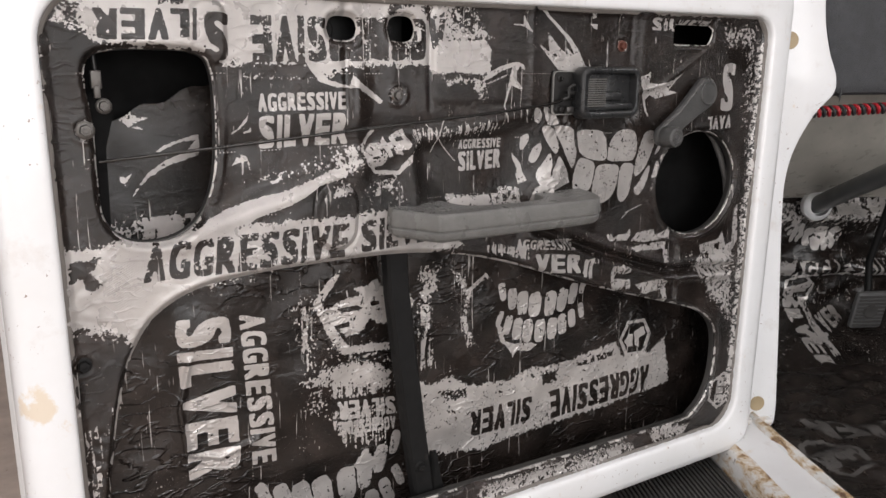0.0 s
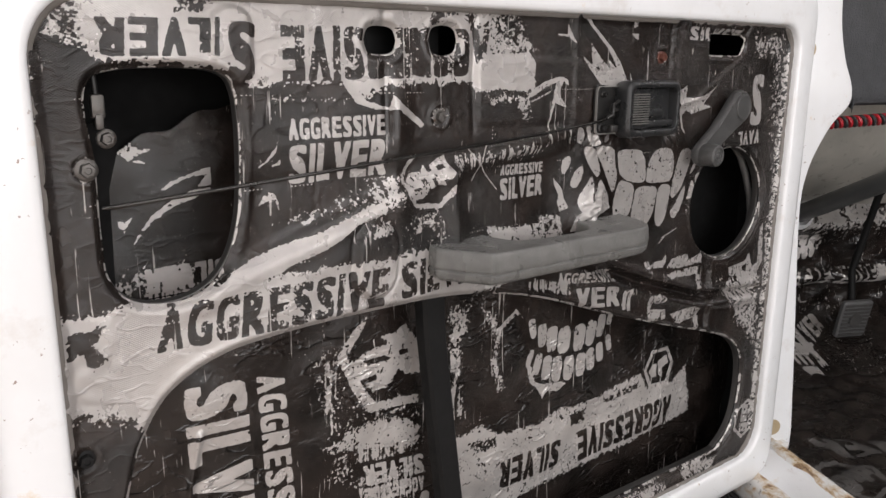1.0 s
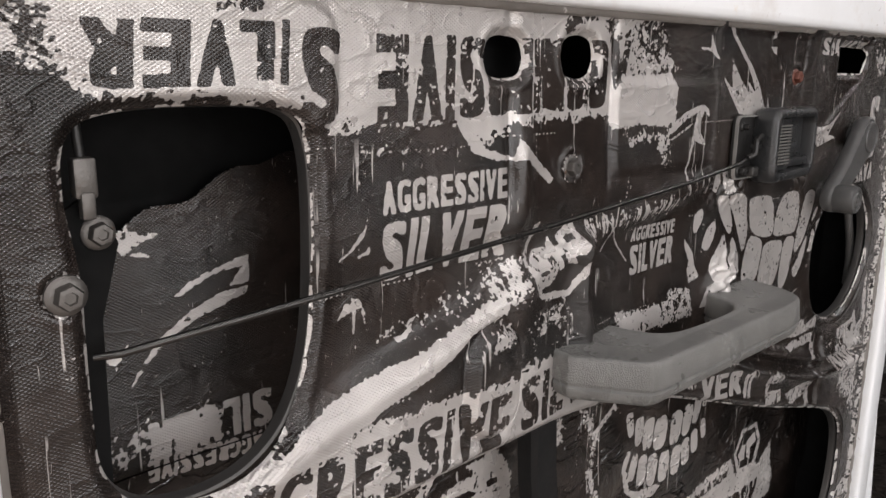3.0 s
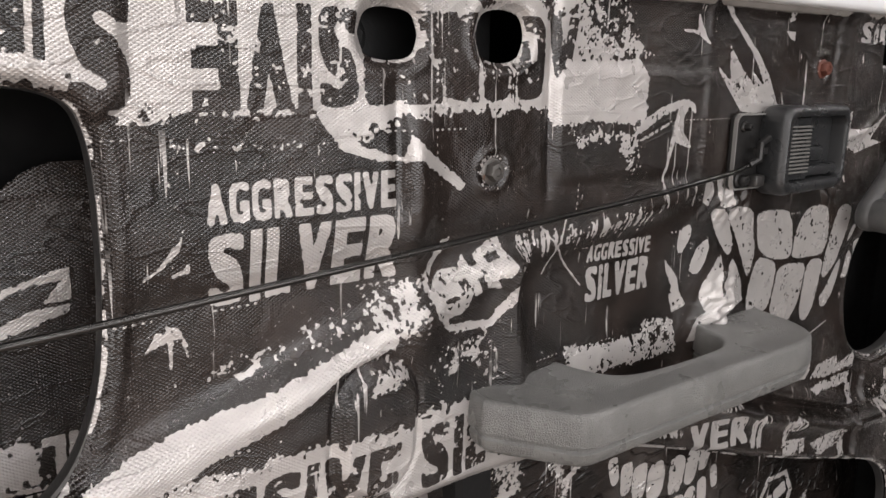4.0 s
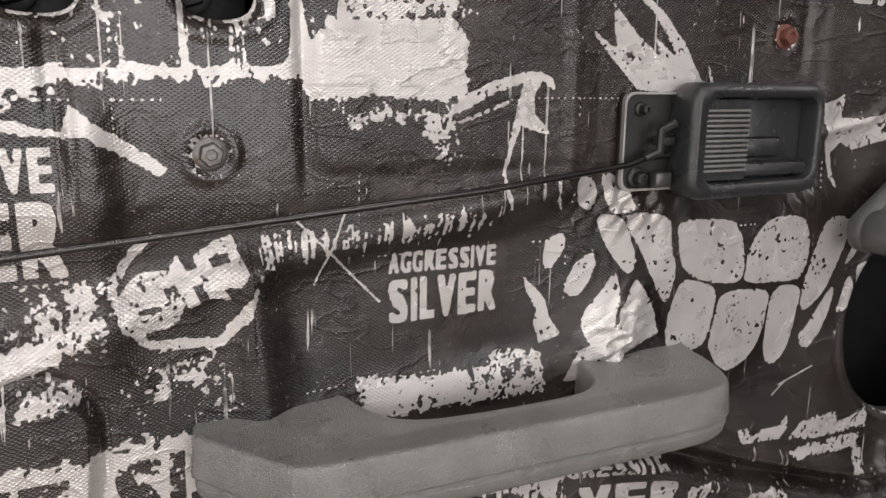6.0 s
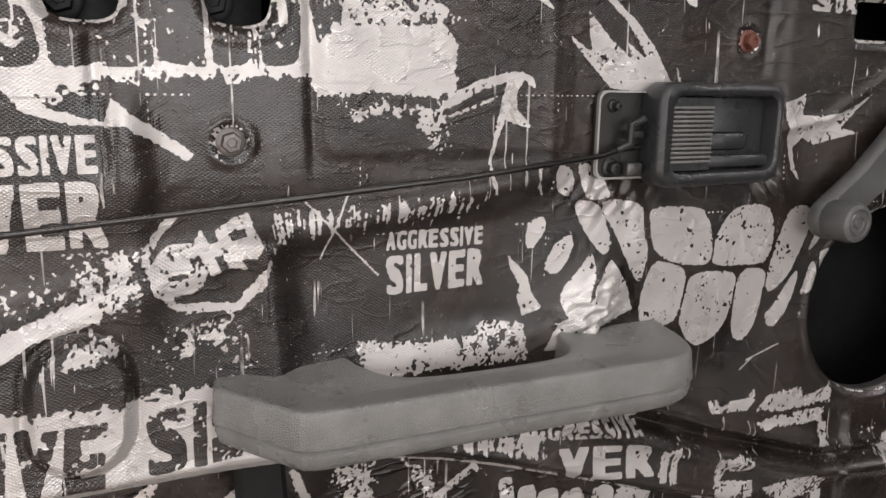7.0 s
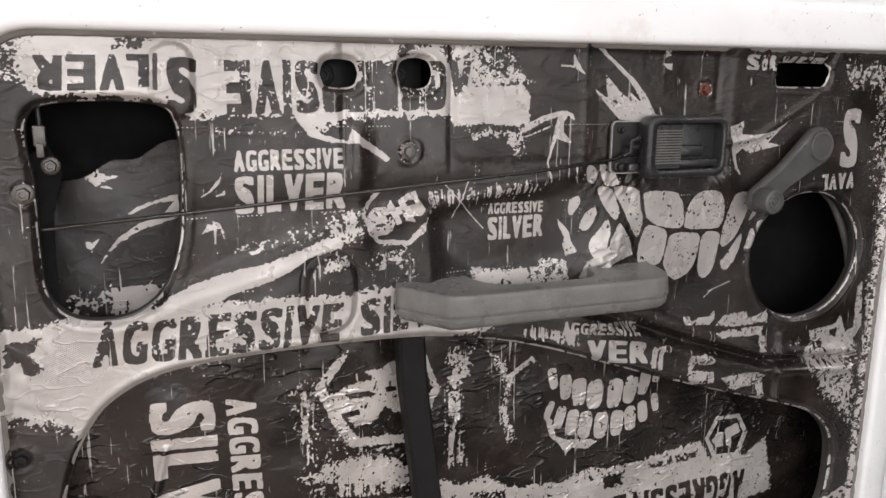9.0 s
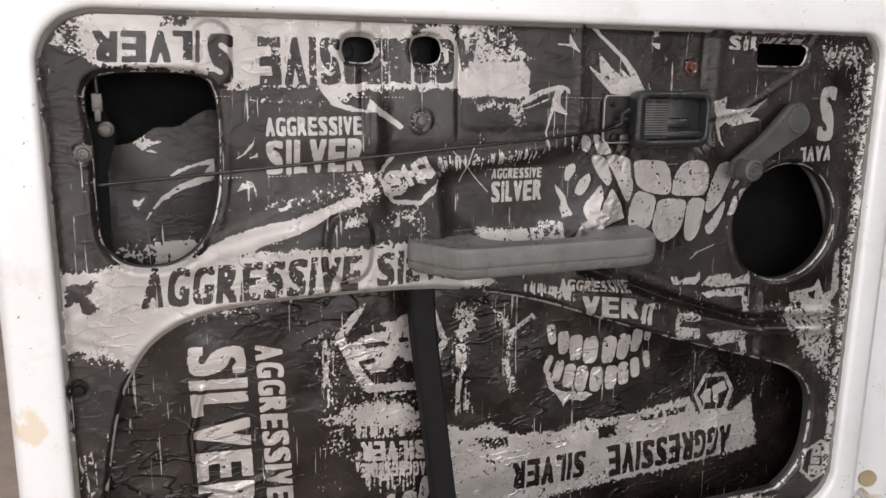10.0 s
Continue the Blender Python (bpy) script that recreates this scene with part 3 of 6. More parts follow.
# outer skin of the door, closing it behind
bm = bmesh.new()
loft(bm, [ring(OX0 + d, OX1 - d, OZ0 + d, OZ1 - d, [0.05] * 4, y) for d, y in ((0.012, 0.091), (0.0, 0.094), (-0.004, 0.108), (0.006, 0.120))], (True, True))
part("outer_skin", bm, PAINT, door)
# inner wall of the door, its shade put into the colour
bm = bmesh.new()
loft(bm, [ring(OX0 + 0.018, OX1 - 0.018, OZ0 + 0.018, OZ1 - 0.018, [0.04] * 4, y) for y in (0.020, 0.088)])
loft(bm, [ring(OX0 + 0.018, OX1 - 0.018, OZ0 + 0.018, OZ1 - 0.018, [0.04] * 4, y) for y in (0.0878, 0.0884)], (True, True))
part("cavity_wall", bm, CAVITY_SHADE, door)

HOLE_LATCH = smooth_loop([(-0.437, 1.079), (-0.395, 1.082), (-0.350, 1.079), (-0.335, 1.062), (-0.332, 1.015), (-0.336, 0.956), (-0.350, 0.915),
                          (-0.373, 0.893), (-0.402, 0.886), (-0.432, 0.892), (-0.449, 0.914), (-0.452, 0.950), (-0.452, 1.01), (-0.456, 1.045), (-0.453, 1.069)])
HOLE_LOW = smooth_loop([(-0.472, 0.560), (-0.464, 0.641), (-0.446, 0.735), (-0.427, 0.780), (-0.404, 0.809), (-0.369, 0.829), (-0.322, 0.838), (-0.249, 0.842),
                        (-0.152, 0.842), (-0.053, 0.833), (0.046, 0.810), (0.164, 0.769), (0.294, 0.726), (0.428, 0.685), (0.480, 0.660), (0.506, 0.622),
                        (0.508, 0.560), (0.494, 0.515), (0.464, 0.487), (0.425, 0.480), (0.177, 0.482), (-0.040, 0.485), (-0.40, 0.487), (-0.455, 0.505)])
HOLE_SPEAKER = [(0.425 + 0.089 * math.cos(2 * math.pi * k / 48), 0.8915 + 0.082 * math.sin(2 * math.pi * k / 48)) for k in range(48)]
HOLE_A = smooth_loop(round_rect(-0.203, -0.167, 1.096, 1.122, [0.011] * 4, 2), 3)
HOLE_B = smooth_loop(round_rect(-0.126, -0.091, 1.096, 1.125, [0.012] * 4, 2), 3)
HOLE_SLOT = round_rect(0.351, 0.431, 1.104, 1.132, [0.005, 0.012, 0.009, 0.004], 3)


def polyline_distance(x, z, pts):
    best = np.full(x.shape, 1e9)
    for (ax, az), (bx, bz) in zip(pts, pts[1:]):
        dx, dz = bx - ax, bz - az
        t = np.clip(((x - ax) * dx + (z - az) * dz) / (dx * dx + dz * dz), 0, 1)
        best = np.minimum(best, (x - ax - t * dx) ** 2 + (z - az - t * dz) ** 2)
    return np.sqrt(best)


def step01(v, a, b):
    t = np.clip((v - a) / (b - a), 0, 1)
    return t * t * (3 - 2 * t)


WAVES = [(float(RNG.uniform(8, 60)), float(RNG.uniform(8, 60)), float(RNG.uniform(0, 6.28))) for _ in range(14)]


def relief_front(x, z, near):
    """How far the lined panel stands out towards the cabin, in metres."""
    h = np.zeros(x.shape)
    # sloping shoulder from the latch hole up to the handle
    crest = np.interp(x, [-0.50, -0.377, -0.331, -0.235, -0.184, -0.105, 0.10, 0.2], [0.86, 0.882, 0.903, 0.932, 0.952, 0.976, 1.012, 1.03])
    fade = 1 - step01(x, -0.20, -0.06)
    left = step01(x, -0.44, -0.36)
    h += 0.009 * (1 - step01(z - crest, -0.030, 0.020)) * fade * left
    h += 0.007 * np.exp(-((z - crest) / 0.012) ** 2) * (1 - step01(x, 0.06, 0.13)) * left
    # sunk channel between the shoulder and the upper field, ending short of the handle
    foot = np.where(x < -0.10, crest, np.interp(x, [-0.10, -0.05, 0.2], [0.94, 0.90, 0.90]))
    h -= 0.006 * step01(z - foot, -0.020, 0.022) * (1 - step01(z, 0.978, 1.016)) * step01(x, -0.36, -0.31) * (1 - step01(x, 0.05, 0.12))
    # upright pressings
    h += 0.010 * np.exp(-((x + 0.097) / 0.012) ** 2) * step01(z, 0.86, 0.89) * (1 - step01(z, 0.975, 0.99))
    h -= 0.003 * np.exp(-((x + 0.181) / 0.005) ** 2) * step01(z, 1.0, 1.03)
    h -= 0.002 * np.exp(-((x + 0.07) / 0.004) ** 2) * step01(z, 1.0, 1.03)
    h += 0.0022 * np.exp(-((x - 0.286) / 0.009) ** 2) * step01(z, 0.98, 1.0) + 0.0016 * np.exp(-((x - 0.084) / 0.005) ** 2) * step01(z, 1.0, 1.02)
    h -= 0.0022 * np.exp(-((x - 0.262) / 0.005) ** 2) * step01(z, 1.07, 1.08)
    h += 0.006 * np.exp(-((x + 0.170) / 0.013) ** 2) * step01(z, 0.92, 0.95) * (1 - step01(z, 1.04, 1.08))
    # tongues and the raised handle field
    d = polyline_distance(x, z, [(-0.201, 0.883), (-0.199, 0.908)]) - 0.026
    h += 0.007 * (1 - step01(d, -0.006, 0.002)) - 0.0012 * np.exp(-((d - 0.003) / 0.002) ** 2)
    d = polyline_distance(x, z, [(-0.336, 1.085), (-0.336, 1.115)]) - 0.019
    h += 0.004 * (1 - step01(d, -0.005, 0.002))
    d = polygon_distance(x, z, round_rect(-0.068, 0.10, 1.022, 1.096, [0.012] * 4, 4))
    h += 0.0025 * (1 - step01(d, -0.007, 0.003))
    # armrest boss, ridge under the speaker hole
    q = np.exp(-((x - 0.122 - 0.35 * (z - 0.915)) / 0.017) ** 2 - ((z - 0.912) / 0.022) ** 2)
    h += q * (0.011 + 0.0022 * np.sin(300 * z + 170 * x) + 0.0016 * np.sin(420 * x - 230 * z + 1.0) + 0.0010 * np.sin(760 * z - 300 * x))
    d = polyline_distance(x, z, [(0.10, 0.852), (0.23, 0.80), (0.37, 0.755), (0.52, 0.742)])
    h += 0.006 * np.exp(-((d - 0.012) / 0.008) ** 2) - 0.010 * np.exp(-(d / 0.008) ** 2)
    d = polyline_distance(x, z, [(0.39, 0.79), (0.395, 0.70)])
    h += 0.004 * np.exp(-(d / 0.004) ** 2)
    d = polyline_distance(x, z, [(0.44, 1.14), (0.41, 1.09), (0.33, 1.045), (0.27, 1.035)])
    h += 0.003 * np.exp(-(d / 0.004) ** 2)
    # foil crumpled under the release and at its corner
    q = np.exp(-((x - 0.125) / 0.028) ** 2 - ((z - 0.996) / 0.012) ** 2)
    h += q * (0.003 + 0.0018 * np.sin(330 * x + 140 * z) + 0.0012 * np.sin(520 * x - 390 * z))
    q = np.exp(-((x - 0.276) / 0.014) ** 2 - ((z - 0.992) / 0.012) ** 2)
    h += q * (0.004 + 0.0014 * np.sin(430 * x + 310 * z))
    # rolled edges of the holes, dimples at the screws
    h -= 0.005 * (1 - step01(near, -0.001, 0.006))
    h += 0.0008 * np.exp(-((near - 0.008) / 0.003) ** 2)
    for bx, bz in ((-0.460, 1.004), (-0.116, 1.034), (0.243, 1.099), (-0.482, 0.765)):
        q = np.hypot(x - bx, z - bz)
        h += 0.0012 * np.exp(-((q - 0.012) / 0.003) ** 2) * (1 + 0.4 * np.sin(3 * np.arctan2(z - bz, x - bx) + 40 * bx)) - 0.001 * np.exp(-(q / 0.008) ** 2)
    # waviness and hand-rolled wrinkles
    for k, (fx, fz, ph) in enumerate(WAVES):
        h += 0.0002 * np.sin(fx * x * (1 if k % 2 else -1) + fz * z + ph)
    w = np.exp(-((x + 0.475) / 0.03) ** 2) * step01(0.96 - z, 0, 0.1)
    h += 0.0003 * w * (np.sin(310 * z + 2.2 * np.sin(47 * z) + 190 * x) + np.sin(170 * z - 260 * x + 1.5 * np.sin(90 * z)))
    edge = np.minimum(np.minimum(x - RX0, RX1 - x), np.minimum(z - RZ0, RZ1 - z))
    h += 0.004 * (1 - step01(edge, 0.0, 0.012))
    return h


def relief_back(x, z, near):
    h = np.zeros(x.shape)
    for k, (fx, fz, ph) in enumerate(WAVES):
        h += 0.0004 * np.sin(1.3 * fx * x + fz * z * (1 if k % 2 else -1) + ph)
    bow = polyline_distance(x, z, [(-0.36, 0.72), (-0.375, 0.66), (-0.37, 0.60), (-0.33, 0.585), (-0.28, 0.60)])
    h += 0.003 * np.exp(-(bow / 0.004) ** 2)
    h -= 0.012 * step01(z, 0.98, 1.06) * step01(x, -0.29, -0.25) + 0.006 * (1 - step01(z, 0.50, 0.55))
    return h


# front print
ink = Canvas(RX0 - 0.01, RX1 + 0.01, RZ0 - 0.01, RZ1 + 0.01, 0.0005, 11)
ink.poly([(-0.478, 1.15), (-0.478, 1.108), (-0.44, 1.088), (-0.35, 1.084), (-0.318, 1.068), (-0.236, 1.072), (-0.205, 1.058), (-0.16, 1.068), (-0.068, 1.070), (-0.055, 1.098), (0.02, 1.104), (-0.02, 1.15)], 1, 0.006)
ink.spray([(-0.50, 1.14), (-0.50, 1.08), (-0.44, 1.08), (-0.44, 1.15)], 0, 0.28)
ink.spray([(-0.06, 1.15), (-0.06, 1.10), (0.03, 1.10), (0.03, 1.15)], 0, 0.32)
ink.spray([(-0.40, 1.15), (-0.36, 1.125), (-0.33, 1.15)], 0, 0.36, 0.008)
ink.word("AGGRESSIVE", (-0.0496, 1.1243), (-0.2419, -0.0051), (0.0007, -0.0494), 0, 0.75)
ink.word("S", (-0.3140, 1.1209), (-0.0262, -0.0003), (-0.0021, -0.0501), 0, 0.2)
ink.word("I", (-0.3466, 1.1225), (-0.0042, 0.0004), (-0.0016, -0.0311), 0, 0.2)
ink.word("L", (-0.3535, 1.1223), (-0.0185, -0.0002), (-0.0015, -0.0288), 0, 0.2)
ink.word("V", (-0.3731, 1.1216), (-0.0202, -0.0002), (-0.0018, -0.0308), 0, 0.2)
ink.word("E", (-0.3959, 1.1207), (-0.0229, -0.0002), (-0.0019, -0.0304), 0, 0.2)
ink.word("R", (-0.4218, 1.1198), (-0.0223, -0.0003), (-0.0021, -0.0300), 0, 0.2)
ink.poly([(-0.3863, 1.1239), (-0.3798, 1.1345), (-0.3639, 1.1393), (-0.3525, 1.1335), (-0.3611, 1.1248), (-0.3727, 1.1264)], 0, 0.005, 0.55)
ink.poly([(-0.3014, 1.1333), (-0.2946, 1.1400), (-0.2818, 1.1393), (-0.2821, 1.1349)], 0, 0.005, 0.55)
ink.poly([(-0.2667, 1.1368), (-0.2599, 1.1419), (-0.2237, 1.1425), (-0.2262, 1.1379), (-0.2421, 1.1391)], 0, 0.005, 0.55)
ink.poly([(-0.1291, 1.1254), (-0.1238, 1.1409), (-0.0871, 1.1414), (-0.0924, 1.1353), (-0.1109, 1.1332), (-0.1188, 1.1218)], 0, 0.005, 0.55)
ink.poly([(-0.0897, 1.1403), (-0.0654, 1.1412), (-0.0680, 1.1272), (-0.0514, 1.1327), (-0.0486, 1.1278), (-0.0734, 1.1172)], 0, 0.005, 0.55)
ink.poly([(-0.0414, 1.1356), (-0.0234, 1.1427), (0.0146, 1.1426), (0.0090, 1.1321), (-0.0058, 1.1342), (-0.0160, 1.1237)], 0, 0.005, 0.55)
ink.poly([(-0.0343, 1.1181), (-0.0229, 1.1215), (-0.0054, 1.1178), (-0.0111, 1.1136), (-0.0285, 1.1132)], 0, 0.005, 0.55)
ink.poly([(-0.2027, 1.0952), (-0.1574, 1.0969), (-0.1567, 1.0765), (-0.1628, 1.0741), (-0.2013, 1.0754)], 0, 0.002, 0.2)
ink.poly([(-0.1551, 1.1199), (-0.1440, 1.1211), (-0.1440, 1.0756), (-0.1516, 1.0766)], 0, 0.002, 0.2)
ink.poly([(-0.1404, 1.1212), (-0.1296, 1.1215), (-0.1295, 1.0757), (-0.1404, 1.0751)], 0, 0.002, 0.2)
ink.poly([(-0.1246, 1.0964), (-0.1046, 1.0957), (-0.1057, 1.0817), (-0.1142, 1.0752), (-0.1226, 1.0806)], 0, 0.002, 0.2)
ink.poly([(-0.0993, 1.0968), (-0.0765, 1.0971), (-0.0775, 1.0809), (-0.0868, 1.0753), (-0.0971, 1.0808)], 0, 0.002, 0.2)
ink.spray([(-0.2057, 1.1208), (-0.1619, 1.1268), (-0.1472, 1.1057), (-0.1578, 1.0717), (-0.1975, 1.0716)], 0, 0.22, 0.012)
ink.poly([(-0.2300, 1.0692), (-0.2169, 1.0678), (-0.2053, 1.0524), (-0.1784, 1.0453), (-0.1752, 1.0580), (-0.1673, 1.0506), (-0.1572, 1.0441), (-0.1351, 1.0276), (-0.1388, 1.0242), (-0.1558, 1.0346), (-0.1694, 1.0428), (-0.1982, 1.0446), (-0.2150, 1.0501)], 1, 0.001)
ink.poly([(-0.0684, 1.0584), (-0.0703, 1.0820), (-0.0565, 1.0984), (0.0100, 1.1015), (0.0169, 1.0905), (0.0167, 1.0612), (-0.0007, 1.0581), (-0.0332, 1.0624)], 1, 0.0025)
ink.spray([(-0.0617, 1.0594), (0.0174, 1.0601), (0.0166, 1.0287), (-0.0024, 1.0127), (-0.0152, 1.0454), (-0.0500, 1.0379)], 1, 0.36, 0.010)
ink.spray([(-0.31, 1.06), (-0.20, 1.06), (-0.2, 1.048), (-0.30, 1.05)], 1, 0.34, 0.008)
ink.word("AGGRESSIVE", (-0.286, 1.018), (0.103, 0.001), (0.0, 0.020))
ink.word("SILVER", (-0.286, 0.977), (0.105, 0.002), (0.0, 0.037))
ink.word("AGGRESSIVE", (-0.025, 0.9655), (0.066, 0.000), (0.0, 0.0125), 1, 0.1)
ink.word("SILVER", (-0.025, 0.937), (0.067, 0.001), (0.0, 0.0255), 1, 0.1)
ink.poly([(-0.51, 0.885), (-0.457, 0.888), (-0.415, 0.894), (-0.331, 0.897), (-0.21, 0.896), (-0.125, 0.897), (-0.03, 0.892), (-0.02, 0.84), (-0.25, 0.82),
          (-0.34, 0.82), (-0.40, 0.795), (-0.425, 0.77), (-0.455, 0.80), (-0.51, 0.815)], 1, 0.005)
ink.spray([(-0.50, 0.83), (-0.43, 0.83), (-0.42, 0.77), (-0.50, 0.79)], 1, 0.33, 0.02)
ink.poly([(-0.485, 0.872), (-0.455, 0.877), (-0.468, 0.862), (-0.458, 0.848), (-0.47, 0.84), (-0.475, 0.856), (-0.488, 0.852)], 0, 0.003)
ink.word("AGGRESSIVE", (-0.418, 0.844), (0.226, 0.003), (0.005, 0.042), 0, 0.75)
ink.word("SILVER", (-0.170, 0.849), (0.128, 0.003), (0.001, 0.039), 0, 0.75)
ink.spray([(-0.50, 0.70), (-0.45, 0.72), (-0.47, 0.56), (-0.50, 0.56)], 1, 0.26, 0.02, True)
# the grin: one rounded outline a tooth
ink.poly(smooth_loop([(0.0746, 0.9774), (0.0842, 0.9816), (0.0866, 0.9746), (0.0805, 0.9632), (0.0741, 0.9606), (0.0723, 0.9694)], 4), 1, 0.0008, 0.05)
ink.poly(smooth_loop([(0.0878, 0.9523), (0.0952, 0.9637), (0.1051, 0.9679), (0.1069, 0.9601), (0.0995, 0.9457), (0.0930, 0.9420), (0.0874, 0.9453)], 4), 1, 0.0008, 0.05)
ink.poly(smooth_loop([(0.1099, 0.9422), (0.1215, 0.9546), (0.1239, 0.9383), (0.1146, 0.9208), (0.1056, 0.9106), (0.0997, 0.9183), (0.0997, 0.9309)], 4), 1, 0.0008, 0.05)
ink.poly(smooth_loop([(0.1071, 0.9906), (0.1243, 0.9882), (0.1344, 0.9706), (0.1365, 0.9586), (0.1299, 0.9536), (0.1211, 0.9624), (0.1113, 0.9776)], 4), 1, 0.0008, 0.05)
ink.poly(smooth_loop([(0.1276, 0.9898), (0.1592, 0.9869), (0.1640, 0.9693), (0.1680, 0.9539), (0.1663, 0.9388), (0.1610, 0.9318), (0.1515, 0.9457), (0.1418, 0.9643)], 4), 1, 0.0008, 0.05)
ink.poly(smooth_loop([(0.1702, 0.9829), (0.2066, 0.9826), (0.2182, 0.9773), (0.2244, 0.9665), (0.2271, 0.9446), (0.2178, 0.9388), (0.1914, 0.9429), (0.1745, 0.9536), (0.1698, 0.9690)], 4), 1, 0.0008, 0.05)
ink.poly(smooth_loop([(0.2285, 0.9458), (0.2321, 0.9643), (0.2446, 0.9781), (0.2596, 0.9818), (0.2754, 0.9800), (0.2845, 0.9682), (0.2850, 0.9491), (0.2783, 0.9366), (0.2564, 0.9360), (0.2315, 0.9380)], 4), 1, 0.0008, 0.05)
ink.poly(smooth_loop([(0.3012, 0.9758), (0.3205, 0.9769), (0.3235, 0.9652), (0.3155, 0.9429), (0.3054, 0.9240), (0.2889, 0.9120), (0.2831, 0.9208), (0.2883, 0.9476)], 4), 1, 0.0008, 0.05)
ink.poly(smooth_loop([(0.3312, 0.9558), (0.3369, 0.9568), (0.3323, 0.9473), (0.3238, 0.9418)], 4), 1, 0.0008, 0.05)
ink.poly(smooth_loop([(0.1670, 0.9283), (0.1753, 0.9438), (0.1915, 0.9416), (0.2032, 0.9347), (0.2029, 0.9197), (0.1950, 0.8983), (0.1693, 0.8971), (0.1640, 0.9112)], 4), 1, 0.0008, 0.05)
ink.poly(smooth_loop([(0.2124, 0.9323), (0.2476, 0.9308), (0.2511, 0.9178), (0.2458, 0.8924), (0.2307, 0.8787), (0.2155, 0.8781), (0.2020, 0.8945), (0.2046, 0.9177)], 4), 1, 0.0008, 0.05)
ink.poly(smooth_loop([(0.2555, 0.9290), (0.2790, 0.9301), (0.2808, 0.9125), (0.2755, 0.8868), (0.2662, 0.8757), (0.2565, 0.8779), (0.2528, 0.8918)], 4), 1, 0.0008, 0.05)
ink.poly(smooth_loop([(0.2919, 0.8987), (0.3024, 0.9143), (0.3132, 0.9267), (0.3158, 0.9187), (0.3083, 0.8975), (0.2976, 0.8837), (0.2893, 0.8850), (0.2860, 0.8939)], 4), 1, 0.0008, 0.05)
ink.poly(smooth_loop([(0.3254, 0.9214), (0.3291, 0.9324), (0.3353, 0.9287), (0.3352, 0.9155), (0.3278, 0.9073), (0.3212, 0.9078)], 4), 1, 0.0008, 0.05)
ink.poly(smooth_loop([(0.3382, 0.9397), (0.3488, 0.9418), (0.3477, 0.9299), (0.3400, 0.9245)], 4), 1, 0.0008, 0.05)
ink.poly(smooth_loop([(0.1293, 0.9186), (0.1311, 0.9342), (0.1372, 0.9490), (0.1471, 0.9369), (0.1546, 0.9211), (0.1433, 0.9096)], 4), 1, 0.0008, 0.05)
ink.poly(smooth_loop([(0.0892, 1.0130), (0.0963, 1.0157), (0.1034, 1.0086), (0.1041, 0.9971), (0.0961, 0.9956), (0.0904, 1.0033)], 4), 1, 0.0008, 0.05)
ink.poly(smooth_loop([(0.1070, 1.0154), (0.1192, 1.0140), (0.1280, 1.0044), (0.1309, 0.9926), (0.1137, 0.9944)], 4), 1, 0.0008, 0.05)
ink.poly([(0.0591, 0.9579), (0.0660, 0.9506), (0.0750, 0.9413), (0.0769, 0.9306), (0.0855, 0.9187), (0.0710, 0.9144), (0.0671, 0.9271), (0.0687, 0.9358), (0.0615, 0.9480)], 1, 0.0006, 0.08)
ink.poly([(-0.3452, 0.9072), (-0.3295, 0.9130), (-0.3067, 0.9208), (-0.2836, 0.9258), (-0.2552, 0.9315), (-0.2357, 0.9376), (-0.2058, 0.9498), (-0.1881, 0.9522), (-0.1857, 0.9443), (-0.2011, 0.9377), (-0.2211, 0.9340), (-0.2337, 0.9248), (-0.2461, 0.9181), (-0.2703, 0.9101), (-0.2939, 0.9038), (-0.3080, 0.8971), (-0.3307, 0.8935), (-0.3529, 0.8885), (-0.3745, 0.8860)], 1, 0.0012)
# silver flecks painting the sheen around the badge and tongue
ink.spray([(-0.21, 0.975), (-0.16, 0.985), (-0.16, 0.945), (-0.20, 0.935)], 1, 0.36, 0.012)
ink.spray([(-0.16, 0.945), (-0.11, 0.96), (-0.10, 0.90), (-0.17, 0.90)], 1, 0.24, 0.02)
for bx in (-0.185, -0.108):
    ink.spray([(bx - 0.022, 1.10), (bx + 0.022, 1.10), (bx + 0.016, 1.07), (bx - 0.016, 1.07)], 0, 0.36, 0.012, True)
ink.poly([(-0.205, 0.93), (-0.185, 0.935), (-0.175, 0.922), (-0.21, 0.918)], 1, 0.005, 0.5)
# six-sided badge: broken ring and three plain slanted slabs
ink.poly([(-0.1655, 0.9751), (-0.1517, 0.9945), (-0.1433, 0.9983), (-0.1465, 0.9922), (-0.1561, 0.9813), (-0.1604, 0.9733), (-0.1563, 0.9648), (-0.1492, 0.9476), (-0.1168, 0.9445), (-0.1035, 0.9619), (-0.0969, 0.9700), (-0.0980, 0.9572), (-0.1146, 0.9395), (-0.1492, 0.9424), (-0.1607, 0.9547)], 1, 0.001, 0.1)
ink.poly([(-0.1595, 0.9608), (-0.1583, 0.9737), (-0.1488, 0.9789), (-0.1329, 0.9782), (-0.1308, 0.9734), (-0.1446, 0.9715), (-0.1372, 0.9700), (-0.1314, 0.9639), (-0.1341, 0.9562), (-0.1438, 0.9510), (-0.1565, 0.9513)], 1, 0.0012, 0.05)
ink.poly([(-0.1532, 0.9631), (-0.1426, 0.9640), (-0.1421, 0.9614), (-0.1527, 0.9604)], 0, 0.0005)
ink.poly([(-0.1382, 0.9774), (-0.1339, 0.9865), (-0.1297, 0.9780), (-0.1232, 0.9793), (-0.1216, 0.9745), (-0.1270, 0.9711), (-0.1244, 0.9630), (-0.1303, 0.9612), (-0.1340, 0.9699)], 1, 0.001, 0.05)
